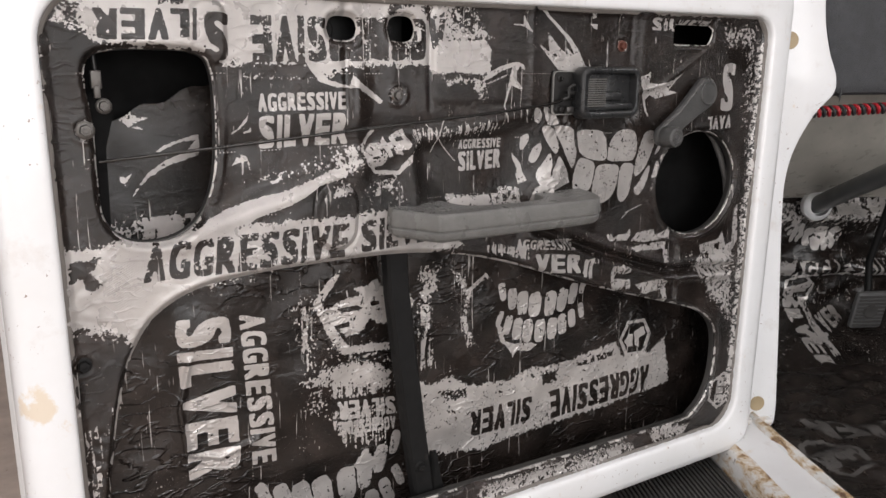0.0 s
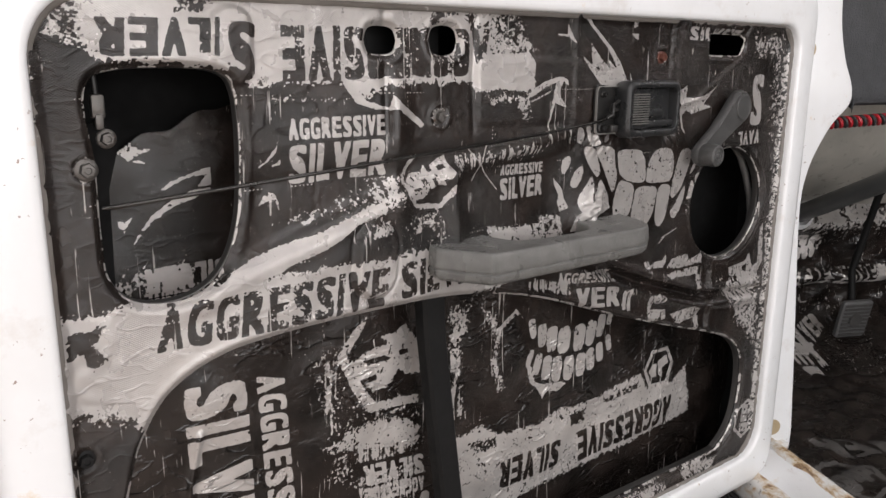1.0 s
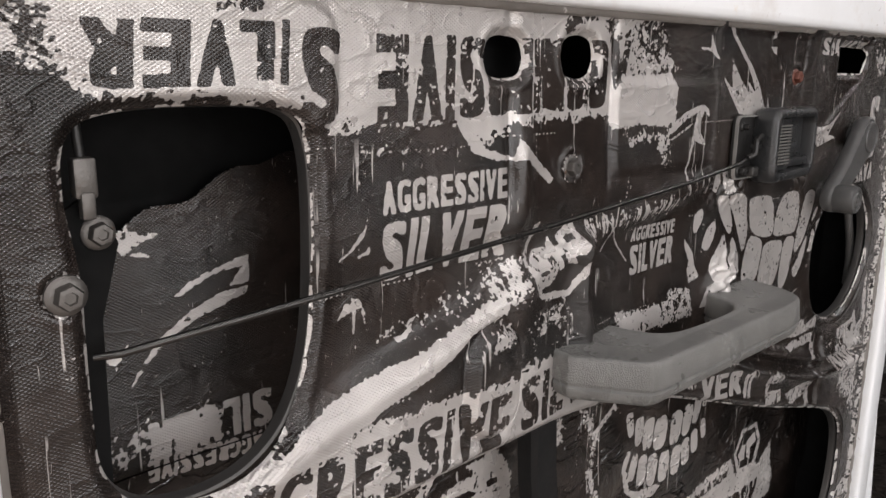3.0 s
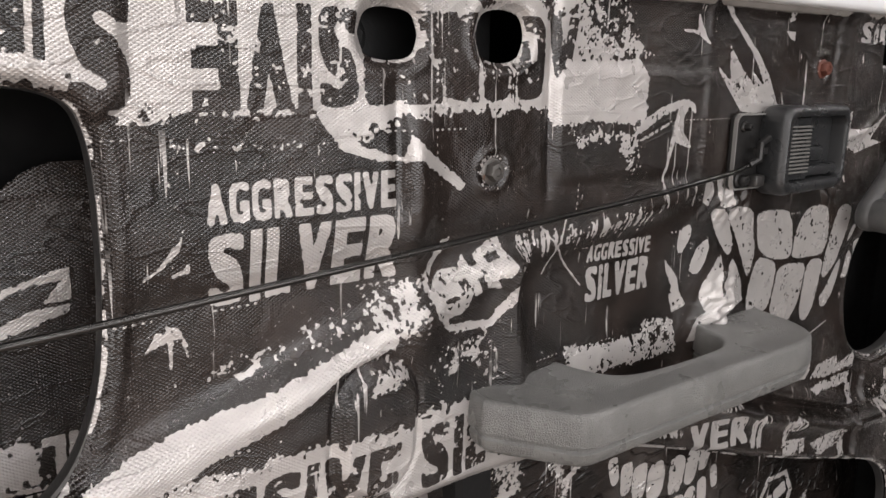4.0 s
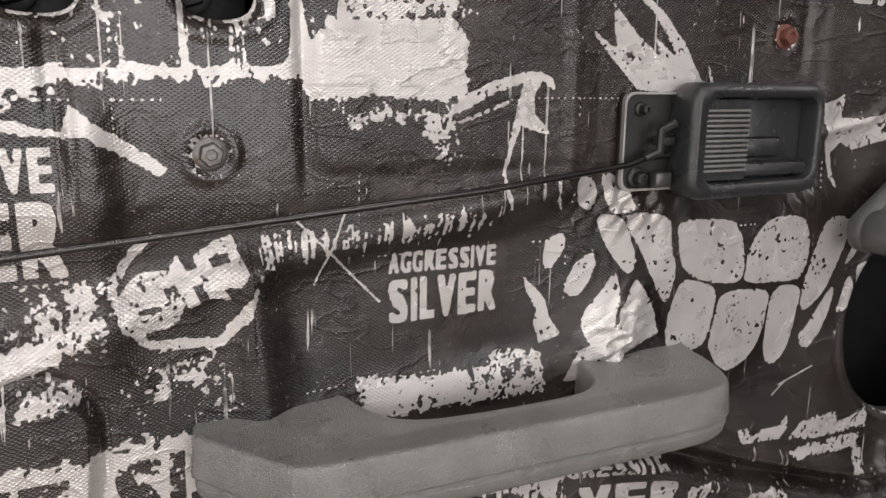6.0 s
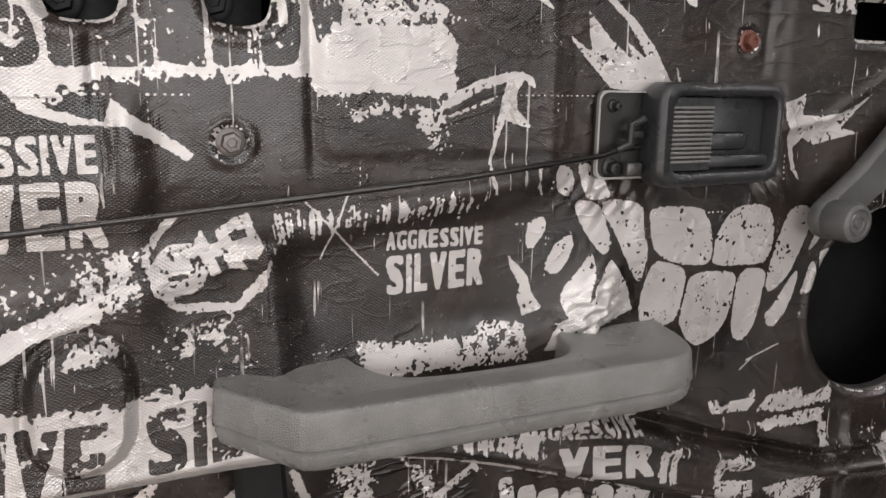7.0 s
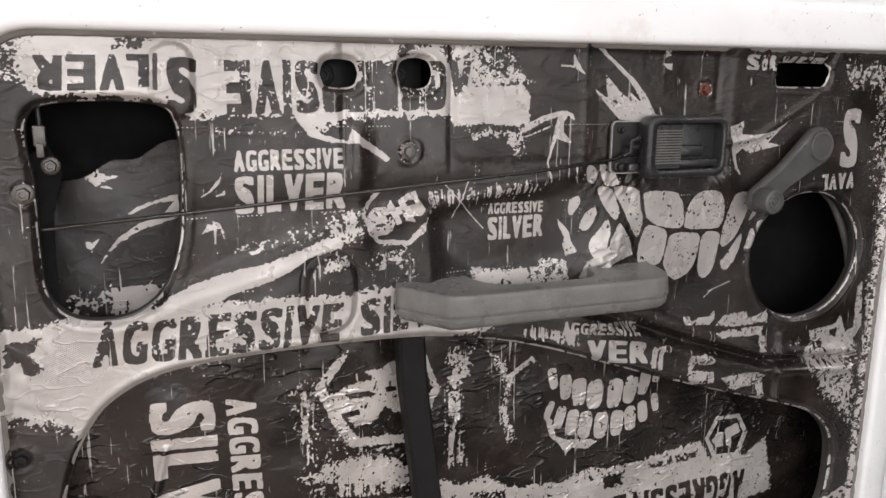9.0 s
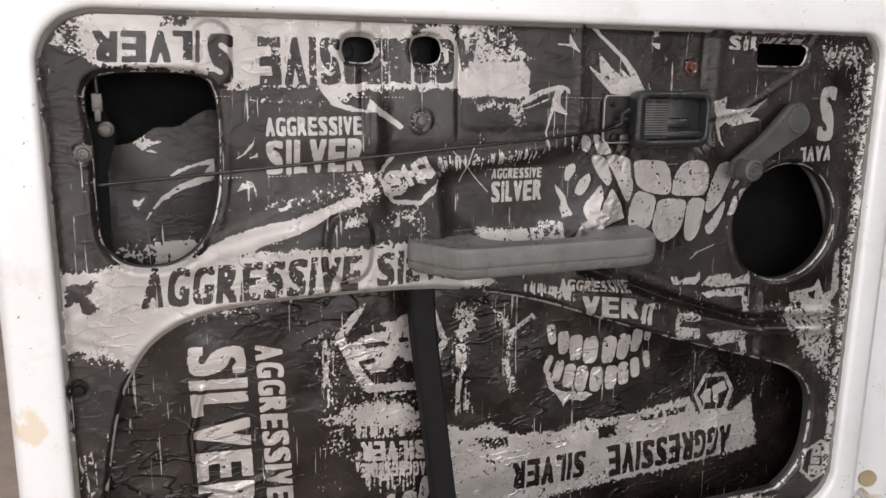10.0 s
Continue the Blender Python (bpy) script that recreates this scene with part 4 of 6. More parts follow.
ink.poly([(-0.1264, 0.9841), (-0.1166, 0.9915), (-0.1074, 0.9943), (-0.1024, 0.9762), (-0.1057, 0.9705), (-0.1134, 0.9693), (-0.1107, 0.9639), (-0.1211, 0.9644)], 1, 0.001, 0.05)
ink.poly([(-0.1188, 0.9833), (-0.1101, 0.9860), (-0.1096, 0.9818), (-0.1172, 0.9790)], 0, 0.0005)
# silver painted in for the shine of the crumpled foil on the grip boss
ink.poly([(0.0870, 0.8885), (0.0982, 0.9088), (0.1166, 0.9219), (0.1275, 0.9369), (0.1372, 0.9490), (0.1497, 0.9306), (0.1582, 0.9116), (0.1415, 0.9055), (0.1207, 0.9009), (0.1131, 0.8875)], 1, 0.001, 0.05)
# flames, hooks and torn letters
ink.poly([(0.0930, 1.1439), (0.0995, 1.1441), (0.1256, 1.1249), (0.1469, 1.1087), (0.1619, 1.0921), (0.1737, 1.0750), (0.1778, 1.0681), (0.1599, 1.0721), (0.1538, 1.0892), (0.1388, 1.1086), (0.1155, 1.1273)], 1, 0.0006, 0.08)
ink.poly([(0.1098, 1.1135), (0.1289, 1.0956), (0.1453, 1.0834), (0.1397, 1.0958), (0.1556, 1.0846), (0.1704, 1.0721), (0.1834, 1.0687), (0.1802, 1.0820), (0.1871, 1.0675), (0.1502, 1.0630), (0.1295, 1.0653), (0.1188, 1.0749), (0.0978, 1.0952), (0.0969, 1.0985), (0.1134, 1.0877), (0.1113, 1.0998)], 1, 0.0006, 0.08)
ink.poly([(0.0438, 1.1222), (0.0687, 1.1223), (0.0688, 1.1340), (0.0839, 1.1124), (0.0708, 1.1191), (0.0581, 1.1204)], 1, 0.0006, 0.08)
ink.poly([(0.0026, 1.0489), (0.0143, 1.0612), (0.0324, 1.0692), (0.0508, 1.0741), (0.0634, 1.0747), (0.0700, 1.0703), (0.0716, 1.0637), (0.0637, 1.0693), (0.0589, 1.0638), (0.0587, 1.0528), (0.0715, 1.0388), (0.0618, 1.0417), (0.0508, 1.0446), (0.0463, 1.0336), (0.0425, 1.0171), (0.0466, 0.9956), (0.0411, 1.0059), (0.0404, 1.0227), (0.0447, 1.0419), (0.0484, 1.0583), (0.0511, 1.0682), (0.0326, 1.0622), (0.0176, 1.0547)], 1, 0.0006, 0.08)
ink.poly([(0.0117, 1.0478), (0.0452, 1.0600), (0.0422, 1.0567), (0.0148, 1.0472)], 1, 0.0006, 0.08)
ink.poly([(0.0747, 1.0134), (0.0779, 1.0162), (0.0771, 1.0048), (0.0830, 0.9932), (0.0760, 1.0020)], 1, 0.0006, 0.08)
ink.poly([(0.2828, 1.0572), (0.2966, 1.0595), (0.3056, 1.0638), (0.3035, 1.0478), (0.3197, 1.0464), (0.3437, 1.0493), (0.3635, 1.0567), (0.3805, 1.0674), (0.3600, 1.0511), (0.3451, 1.0380), (0.3649, 1.0333), (0.3420, 1.0298), (0.3181, 1.0252), (0.3055, 1.0304), (0.2960, 1.0231), (0.2997, 1.0106), (0.3069, 0.9972), (0.2961, 1.0075), (0.2885, 1.0264)], 1, 0.0006, 0.08)
ink.poly([(0.1836, 1.1269), (0.1964, 1.1267), (0.1963, 1.1188), (0.1875, 1.1225)], 1, 0.0006, 0.08)
# gleam near the top edge, painted as a small silver patch
ink.poly([(0.1844, 1.1432), (0.1927, 1.1441), (0.1942, 1.1351), (0.1866, 1.1338)], 1, 0.002, 0.3)
ink.poly([(-0.3194, 0.9928), (-0.3089, 1.0017), (-0.2994, 1.0126), (-0.2965, 1.0186), (-0.2987, 1.0093), (-0.3067, 1.0002)], 1, 0.0006, 0.08)
ink.poly([(-0.3039, 0.9954), (-0.2971, 0.9989), (-0.2951, 1.0031), (-0.2950, 0.9964), (-0.3004, 0.9957)], 1, 0.0006, 0.08)
ink.poly([(-0.3116, 0.9697), (-0.3058, 0.9694), (-0.3083, 0.9728), (-0.3013, 0.9710), (-0.2973, 0.9616), (-0.2968, 0.9543), (-0.3007, 0.9643), (-0.3034, 0.9654), (-0.3047, 0.9500), (-0.3064, 0.9501), (-0.3061, 0.9646), (-0.3170, 0.9605)], 1, 0.0006, 0.08)
ink.poly([(-0.2759, 0.9416), (-0.2689, 0.9416), (-0.2631, 0.9456), (-0.2602, 0.9479), (-0.2618, 0.9421), (-0.2667, 0.9384), (-0.2728, 0.9379)], 1, 0.0006, 0.08)
ink.poly([(0.2369, 0.8277), (0.2471, 0.8279), (0.2501, 0.8209), (0.2592, 0.8253), (0.2753, 0.8249), (0.2826, 0.8329), (0.2853, 0.8225), (0.2780, 0.8145), (0.2394, 0.8174)], 1, 0.0006, 0.08)
ink.poly([(0.2863, 0.8122), (0.2998, 0.8243), (0.3330, 0.8264), (0.3384, 0.8168), (0.3676, 0.8249), (0.3696, 0.8085), (0.3183, 0.8079)], 1, 0.003, 0.2)
ink.poly([(0.2841, 0.8022), (0.3102, 0.8047), (0.3631, 0.8043), (0.3629, 0.7916), (0.2946, 0.7955)], 1, 0.003, 0.25)
ink.poly([(0.3585, 0.7921), (0.3674, 0.7911), (0.3674, 0.7697), (0.3567, 0.7711)], 1, 0.003, 0.2)
ink.poly([(0.2510, 0.7778), (0.2761, 0.7771), (0.2901, 0.7677), (0.2804, 0.7606), (0.2613, 0.7657), (0.2556, 0.7567), (0.2907, 0.7515), (0.2921, 0.7368), (0.2543, 0.7392), (0.2486, 0.7518)], 1, 0.002, 0.35)
ink.poly([(0.3011, 0.7423), (0.3542, 0.7451), (0.3708, 0.7393), (0.3681, 0.7270), (0.3194, 0.7223)], 1, 0.003, 0.3)
ink.poly([(0.3593, 0.7263), (0.3722, 0.7266), (0.3749, 0.7027), (0.3647, 0.7039)], 1, 0.002, 0.2)
ink.poly([(0.4424, 0.7897), (0.4861, 0.7936), (0.4965, 0.8072), (0.5073, 0.7823), (0.5210, 0.7882), (0.5220, 0.8416), (0.5301, 0.8519), (0.5359, 0.7881), (0.5157, 0.7602), (0.4784, 0.7498), (0.4673, 0.7735), (0.4462, 0.7760)], 1, 0.002, 0.2)
ink.poly([(0.4776, 0.7871), (0.4917, 0.7885), (0.4917, 0.7766), (0.4799, 0.7780)], 0, 0.002)
ink.word("SILVER", (0.300, 1.122), (0.125, -0.001), (0.0, 0.018), 1, 0.8)
ink.word("S", (0.463, 1.003), (0.030, 0.0), (0.0, 0.076))
ink.word("VAVL", (0.492, 0.998), (-0.055, -0.002), (0.0, -0.021), 1, 0.6)
ink.word("VER", (0.104, 0.785), (0.085, -0.010), (-0.002, 0.029), 1, 0.35)
ink.word("AGGRESSIVE", (0.070, 0.824), (0.105, -0.012), (-0.001, 0.015), 1, 0.6)
ink.spray([(0.01, 0.842), (0.09, 0.832), (0.10, 0.80), (0.02, 0.822)], 1, 0.36, 0.008, True)
ink.spray([(0.19, 0.80), (0.215, 0.80), (0.215, 0.76), (0.19, 0.765)], 1, 0.36, 0.006, True)
ink.spray([(0.40, 0.78), (0.54, 0.78), (0.55, 0.62), (0.48, 0.68)], 1, 0.36, 0.02)
ink.spray([(0.50, 1.14), (0.55, 1.14), (0.55, 0.95), (0.51, 0.97)], 1, 0.22, 0.02)
ink.spray([(0.44, 1.145), (0.55, 1.145), (0.55, 1.10), (0.46, 1.09)], 1, 0.27, 0.02)
ink.poly([(-0.045, 0.912), (-0.02, 0.905), (0.035, 0.904), (0.038, 0.912), (0.07, 0.912), (0.075, 0.885), (-0.04, 0.885)], 1, 0.004, 0.12)
ink.spray([(0.02, 0.915), (0.07, 0.915), (0.07, 0.89), (0.02, 0.89)], 0, 0.30, 0.006)
# streaky silver flecks standing in for the sheen below the pull rod
ink.spray([(-0.10, 1.00), (0.05, 1.01), (0.05, 0.985), (-0.10, 0.97)], 1, 0.33, 0.015, True)
ink.spray([(-0.30, 0.955), (-0.19, 0.975), (-0.20, 0.94), (-0.30, 0.93)], 1, 0.24, 0.015)
ink.badge(0.532, 0.515, 0.035, 80)
ink.poly([(0.02, 0.478), (0.30, 0.478), (0.33, 0.462), (0.30, 0.445), (0.0, 0.445)], 1, 0.008, 0.5)
ink.poly([(0.36, 0.476), (0.40, 0.48), (0.46, 0.47), (0.44, 0.455), (0.37, 0.455)], 1, 0.006, 0.4)
for loop, wd in ((HOLE_LOW, 0.0024), (HOLE_LATCH, 0.0014), (HOLE_A, 0.0018), (HOLE_B, 0.0018), (HOLE_SLOT, 0.0018), (HOLE_SPEAKER, 0.0016)):
    ink.rim(loop, wd)
for bx, bz in ((-0.460, 1.004), (-0.116, 1.034), (0.243, 1.099)):
    ink.poly([(bx + 0.0125 * math.cos(k * 0.628), bz + 0.0125 * math.sin(k * 0.628)) for k in range(10)], 1, 0.007, 0.75)
ink.spray([(0.53, 1.12), (0.57, 1.12), (0.57, 0.46), (0.535, 0.5)], 1, 0.30, 0.012)
ink.spray([(-0.505, 1.12), (-0.485, 1.12), (-0.485, 0.9), (-0.505, 0.9)], 1, 0.22, 0.012)
# long scratches
for a, b in (((-0.0752, 0.9989), (-0.0298, 0.9505)), ((-0.0663, 0.9636), (-0.0495, 1.0034)), ((0.2704, 0.8575), (0.3034, 0.8679)), ((0.2648, 0.8501), (0.2782, 0.8601))):
    ink.line(a, b, 0.0012)
for zz in (1.058, 0.975, 0.905, 0.66):
    ink.line((-0.49, zz), (0.55, zz + 0.004), 0.0008, 1, 0.0042)
for xx in (-0.305, -0.045, 0.085, 0.285, 0.32, -0.16):
    ink.line((xx, 0.84), (xx + 0.004, 1.14), 0.0008, 1, 0.0042)

XS = np.unique(np.round(np.concatenate([np.arange(RX0, -0.32, 0.0011), np.arange(-0.32, 0.35, 0.00072), np.arange(0.35, RX1, 0.0011), [RX1]]), 6))
ZS = np.unique(np.round(np.concatenate([np.arange(RZ0, 0.84, 0.0011), np.arange(0.84, 1.13, 0.00072), np.arange(1.13, RZ1, 0.0011), [RZ1]]), 6))
CORNERS = round_rect(RX0, RX1, RZ0, RZ1, rad, 8)
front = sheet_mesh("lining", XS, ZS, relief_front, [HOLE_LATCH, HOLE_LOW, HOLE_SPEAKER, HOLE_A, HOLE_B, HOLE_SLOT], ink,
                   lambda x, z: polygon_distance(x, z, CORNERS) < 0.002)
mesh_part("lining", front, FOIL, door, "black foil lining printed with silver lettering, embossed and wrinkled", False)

# print on the lining behind the openings
BACK = 0.075
ink2 = Canvas(-0.54, 0.60, 0.41, 1.14, 0.0006, 23)
ink2.spray([(-0.06, 0.76), (-0.01, 0.74), (0.0, 0.64), (-0.05, 0.62)], 1, 0.30, 0.02, True)
ink2.spray([(-0.26, 0.80), (-0.06, 0.80), (-0.06, 0.56), (-0.23, 0.58)], 1, 0.13, 0.03)
ink2.spray([(-0.42, 0.83), (-0.20, 0.835), (-0.25, 0.80), (-0.42, 0.78)], 1, 0.2, 0.02)
ink2.word("AGGRESSIVE", (-0.298, 0.768), (0.009, -0.206), (0.033, -0.003))
ink2.word("SILVER", (-0.375, 0.774), (0.005, -0.211), (0.067, -0.004))
ink2.spray([(-0.2268, 0.7699), (-0.1960, 0.7702), (-0.1936, 0.6999), (-0.2054, 0.6412), (-0.2270, 0.6970)], 1, 0.30, 0.012, True)
ink2.spray([(-0.1606, 0.7219), (-0.0892, 0.7209), (-0.0890, 0.6783), (-0.1235, 0.6791)], 1, 0.34, 0.012)
ink2.spray([(-0.1903, 0.6769), (-0.0890, 0.6783), (-0.0882, 0.5335), (-0.1622, 0.5475), (-0.1880, 0.5841)], 1, 0.27, 0.015, True)
ink2.poly([(-0.1918, 0.7661), (-0.1670, 0.8072), (-0.0919, 0.8079), (-0.0544, 0.7453), (-0.0773, 0.6892), (-0.1550, 0.6948)], 0, 0.003, 0.1)
ink2.poly([(-0.2003, 0.7671), (-0.1800, 0.7940), (-0.1598, 0.8102), (-0.1672, 0.7927), (-0.1876, 0.7657), (-0.1736, 0.7347), (-0.1520, 0.7005), (-0.0891, 0.6954), (-0.0890, 0.6845), (-0.1594, 0.6893), (-0.1824, 0.7246)], 1, 0.002, 0.2)
ink2.poly([(-0.1834, 0.7565), (-0.1602, 0.7657), (-0.1308, 0.7701), (-0.1441, 0.7795), (-0.1234, 0.7827), (-0.1069, 0.7900), (-0.0871, 0.7550), (-0.0877, 0.7230), (-0.1083, 0.7255), (-0.1189, 0.7358), (-0.1295, 0.7181), (-0.1533, 0.7143), (-0.1714, 0.7330)], 1, 0.003, 0.12)
ink2.poly([(-0.1661, 0.7546), (-0.1383, 0.7567), (-0.1294, 0.7505), (-0.1589, 0.7486)], 0, 0.001)
ink2.poly([(-0.1707, 0.7321), (-0.1502, 0.7357), (-0.1473, 0.7278), (-0.1679, 0.7266)], 0, 0.001)
ink2.poly([(-0.1197, 0.7585), (-0.1069, 0.7586), (-0.1054, 0.7524), (-0.1174, 0.7522)], 0, 0.001)
ink2.poly([(-0.0766, 0.7953), (-0.0689, 0.7924), (-0.0497, 0.7471), (-0.0650, 0.7172), (-0.0714, 0.7288), (-0.0599, 0.7482)], 1, 0.002, 0.15)
ink2.poly([(-0.2263, 0.6656), (-0.1835, 0.6470), (-0.0887, 0.6270), (-0.0888, 0.6508), (-0.1198, 0.6732), (-0.1889, 0.6767), (-0.1978, 0.6644)], 1, 0.008, 0.4)
ink2.poly([(-0.0570, 0.6325), (-0.0201, 0.6163), (0.0131, 0.6236), (0.0392, 0.6030), (0.1190, 0.5948), (0.1645, 0.6052), (0.2217, 0.6011), (0.2803, 0.6060), (0.3426, 0.6171), (0.3644, 0.5847), (0.4290, 0.5847), (0.4623, 0.6036), (0.4874, 0.5136), (0.4485, 0.5073), (0.3094, 0.4978), (0.1330, 0.4934), (0.0785, 0.4843), (-0.0514, 0.5055)], 1, 0.006, 0.1)
ink2.poly([(0.1824, 0.5877), (0.2175, 0.5911), (0.2218, 0.5700), (0.1899, 0.5724)], 0, 0.005)
ink2.poly([(-0.0116, 0.6043), (0.0393, 0.5988), (0.0442, 0.5812), (0.0057, 0.5833)], 0, 0.006, 0.5)
ink2.spray([(0.2414, 0.5964), (0.3465, 0.6084), (0.3453, 0.5875), (0.2721, 0.5829)], 0, 0.34, 0.006)
ink2.word("SILVER", (0.1671, 0.5584), (-0.1178, -0.0010), (0.0026, -0.0467), 0, 0.55)
ink2.poly([(0.3507, 0.6187), (0.3687, 0.6500), (0.4093, 0.6476), (0.4276, 0.6176), (0.4131, 0.5805), (0.3698, 0.5840)], 1, 0.001, 0.1)
ink2.poly([(0.3581, 0.6177), (0.3736, 0.6430), (0.4056, 0.6417), (0.4189, 0.6179), (0.4069, 0.5879), (0.3745, 0.5897)], 0, 0.001)
ink2.poly([(0.3639, 0.6124), (0.3732, 0.6248), (0.3840, 0.6234), (0.3863, 0.6001), (0.3733, 0.6019)], 1, 0.001)
ink2.poly([(0.3856, 0.6278), (0.4074, 0.6341), (0.4144, 0.6194), (0.3990, 0.6122), (0.4007, 0.5953), (0.3903, 0.6023)], 1, 0.001)
ink2.word("AGGRESSIVE", (0.428, 0.560), (-0.222, -0.004), (0.006, -0.052), 0, 0.2)
ink2.poly([(-0.180, 0.628), (-0.075, 0.618), (-0.074, 0.602), (-0.182, 0.612)], 0, 0.003)
ink2.word("AGGRESSIVE", (-0.080, 0.582), (-0.089, 0.012), (0.000, -0.020), 1, 0.15)
ink2.word("SILVER", (-0.080, 0.612), (-0.089, 0.011), (0.001, -0.027), 1, 0.15)
ink2.even_jaw(0.180, 0.692, 0.180, 0.080, -4)
ink2.poly([(0.0923, 0.6951), (0.1061, 0.6810), (0.1115, 0.6595), (0.1253, 0.6526), (0.1621, 0.6477), (0.1735, 0.6427), (0.1582, 0.6346), (0.1350, 0.6403), (0.1264, 0.6305), (0.1185, 0.6451), (0.1026, 0.6607)], 1, 0.0012, 0.1)
ink2.poly([(0.0388, 0.7510), (0.0719, 0.7731), (0.0871, 0.7565), (0.0722, 0.7651), (0.0556, 0.7541), (0.0350, 0.7404)], 1, 0.001, 0.2)
ink2.poly([(0.0105, 0.7874), (0.0340, 0.7736), (0.0473, 0.7486), (0.0402, 0.7095), (0.0526, 0.6673), (0.0374, 0.6628), (0.0277, 0.7029), (0.0349, 0.7420)], 1, 0.012, 0.45)
ink2.spray([(-0.0551, 0.8047), (0.0085, 0.8030), (-0.0064, 0.7464), (-0.0294, 0.6782), (-0.0501, 0.7201)], 1, 0.32, 0.02)
ink2.even_jaw(-0.17, 0.470, 0.22, 0.11, 8)
ink2.poly([(-0.15, 0.52), (-0.128, 0.545), (-0.115, 0.525), (-0.10, 0.518), (-0.13, 0.51)], 1, 0.003)
ink2.poly([(-0.3823, 0.9714), (-0.3705, 0.9797), (-0.3473, 0.9872), (-0.3322, 0.9906), (-0.3327, 0.9835), (-0.3568, 0.9816), (-0.3755, 0.9725)], 1, 0.001, 0.1)
ink2.poly([(-0.3469, 0.9720), (-0.3408, 0.9798), (-0.3325, 0.9865), (-0.3333, 0.9728)], 1, 0.001, 0.1)
ink2.poly([(-0.4147, 0.9138), (-0.4033, 0.9291), (-0.3911, 0.9433), (-0.3676, 0.9569), (-0.3357, 0.9653), (-0.3335, 0.9703), (-0.3530, 0.9698), (-0.3718, 0.9622), (-0.3906, 0.9493), (-0.4029, 0.9341)], 1, 0.001, 0.15)
ink2.poly([(-0.4207, 1.0241), (-0.4103, 1.0139), (-0.4068, 1.0240), (-0.4030, 1.0133), (-0.3850, 1.0094), (-0.4013, 1.0036), (-0.3887, 0.9950), (-0.4083, 1.0001), (-0.4163, 1.0075)], 1, 0.001, 0.5)
ink2.poly([(-0.4213, 0.9479), (-0.4138, 0.9449), (-0.4059, 0.9518), (-0.4109, 0.9437), (-0.4159, 0.9351), (-0.4199, 0.9394)], 1, 0.001, 0.3)
ink2.poly([(-0.3879, 0.8970), (-0.3535, 0.8948), (-0.3591, 0.8810), (-0.3781, 0.8751), (-0.3868, 0.8813)], 1, 0.004, 0.3)
ink2.word("SILVER", (-0.3188, 0.9000), (-0.0825, -0.0009), (-0.0008, -0.0247), 1, 0.2)
ink2.word("AGGRESSIVE", (-0.3278, 0.8729), (-0.0750, 0.0028), (-0.0005, -0.0134), 1, 0.2)
ink2.spray([(-0.45, 0.91), (-0.35, 0.91), (-0.34, 0.87), (-0.45, 0.86)], 1, 0.28, 0.02)
ink2.poly([(0.30, 0.90), (0.355, 0.93), (0.375, 0.90), (0.36, 0.86), (0.31, 0.85)], 1, 0.008, 0.4)
for xx in (-0.29, -0.22, 0.01, 0.30):
    ink2.line((xx, 0.45), (xx + 0.006, 1.05), 0.001, 1, 0.0045)
ink2.line((-0.44, 0.56), (0.45, 0.70), 0.001, 1, 0.0045)
BX = np.arange(-0.53, 0.592, 0.0011)
BZ = np.arange(0.42, 1.13, 0.0011)
back = sheet_mesh("inner_lining", BX, BZ, relief_back, [], ink2, lambda x, z: ((z < 0.87) & ((x < 0.39) | (z < 0.73))) | ((x > 0.30) & (x < 0.39)))
mesh_part("inner_lining", back, FOIL_BACK_LIT, door, "printed black and silver foil glued to the outer skin inside the openings", False, pose(0, BACK, 0))

patch = sheet_mesh("latch_lining", BX[BX < -0.27], BZ[BZ > 0.85], relief_back, [], ink2, lambda x, z: (z >= 0.87) & (x < -0.29) & (z < np.interp(x, [-0.46, -0.43, -0.395, -0.365, -0.335, -0.29], [1.000, 1.006, 1.022, 1.030, 1.045, 1.050]) + 0.002 * np.sin(140 * x)))
mesh_part("latch_lining", patch, FOIL, door, "embossed dark foil patch with a thin silver swoosh", False, pose(0, BACK, 0))

# grey seal strip curving behind the round opening
bm = bmesh.new()
tube_along(bm, [(0.4676, 0.026, 0.9732), (0.4883, 0.026, 0.9548), (0.5082, 0.026, 0.9252), (0.5244, 0.026, 0.8915), (0.5316, 0.026, 0.8651), (0.5307, 0.026, 0.8277)], 0.0052)
part("seal_strip", bm, worn("grey_seal", (0.10, 0.098, 0.095), 0.45, (0.05, 0.05, 0.05), 0.4, bumpy=0.0004), door, "grey rubber seal strip")

# turned-in flanges of the openings
for loop in (HOLE_LATCH, HOLE_LOW, HOLE_SPEAKER):
    bm = bmesh.new()
    loft(bm, [[(x, y, z) for x, z in inset(loop, d)] for d, y in ((-0.0015, 0.0065), (0.0, 0.0075), (0.0008, 0.011), (0.0008, 0.015), (-0.001, 0.015), (-0.0022, 0.009))])
    part("flange", bm, FLANGE_STEEL, door)

# upright brace behind the lower opening
bm = bmesh.new()
prof = [(-0.016, 0.040), (-0.0155, 0.026), (-0.012, 0.022), (0.012, 0.022), (0.0155, 0.026), (0.016, 0.040), (0.014, 0.040), (0.0135, 0.0275), (0.011, 0.0245), (-0.011, 0.0245), (-0.0135, 0.0275), (-0.014, 0.040)]
loft(bm, [[(ax + u, v, z) for u, v in prof] for ax, z in ((-0.105, 0.865), (-0.100, 0.78), (-0.085, 0.66), (-0.072, 0.56), (-0.058, 0.465))], (True, True))
brace = part("brace", bm, BLACK_COAT, door, "black steel window guide brace")
bolt(brace, -0.069, 0.022, 0.525, 0.006, BLACK_COAT)
bm = bmesh.new()
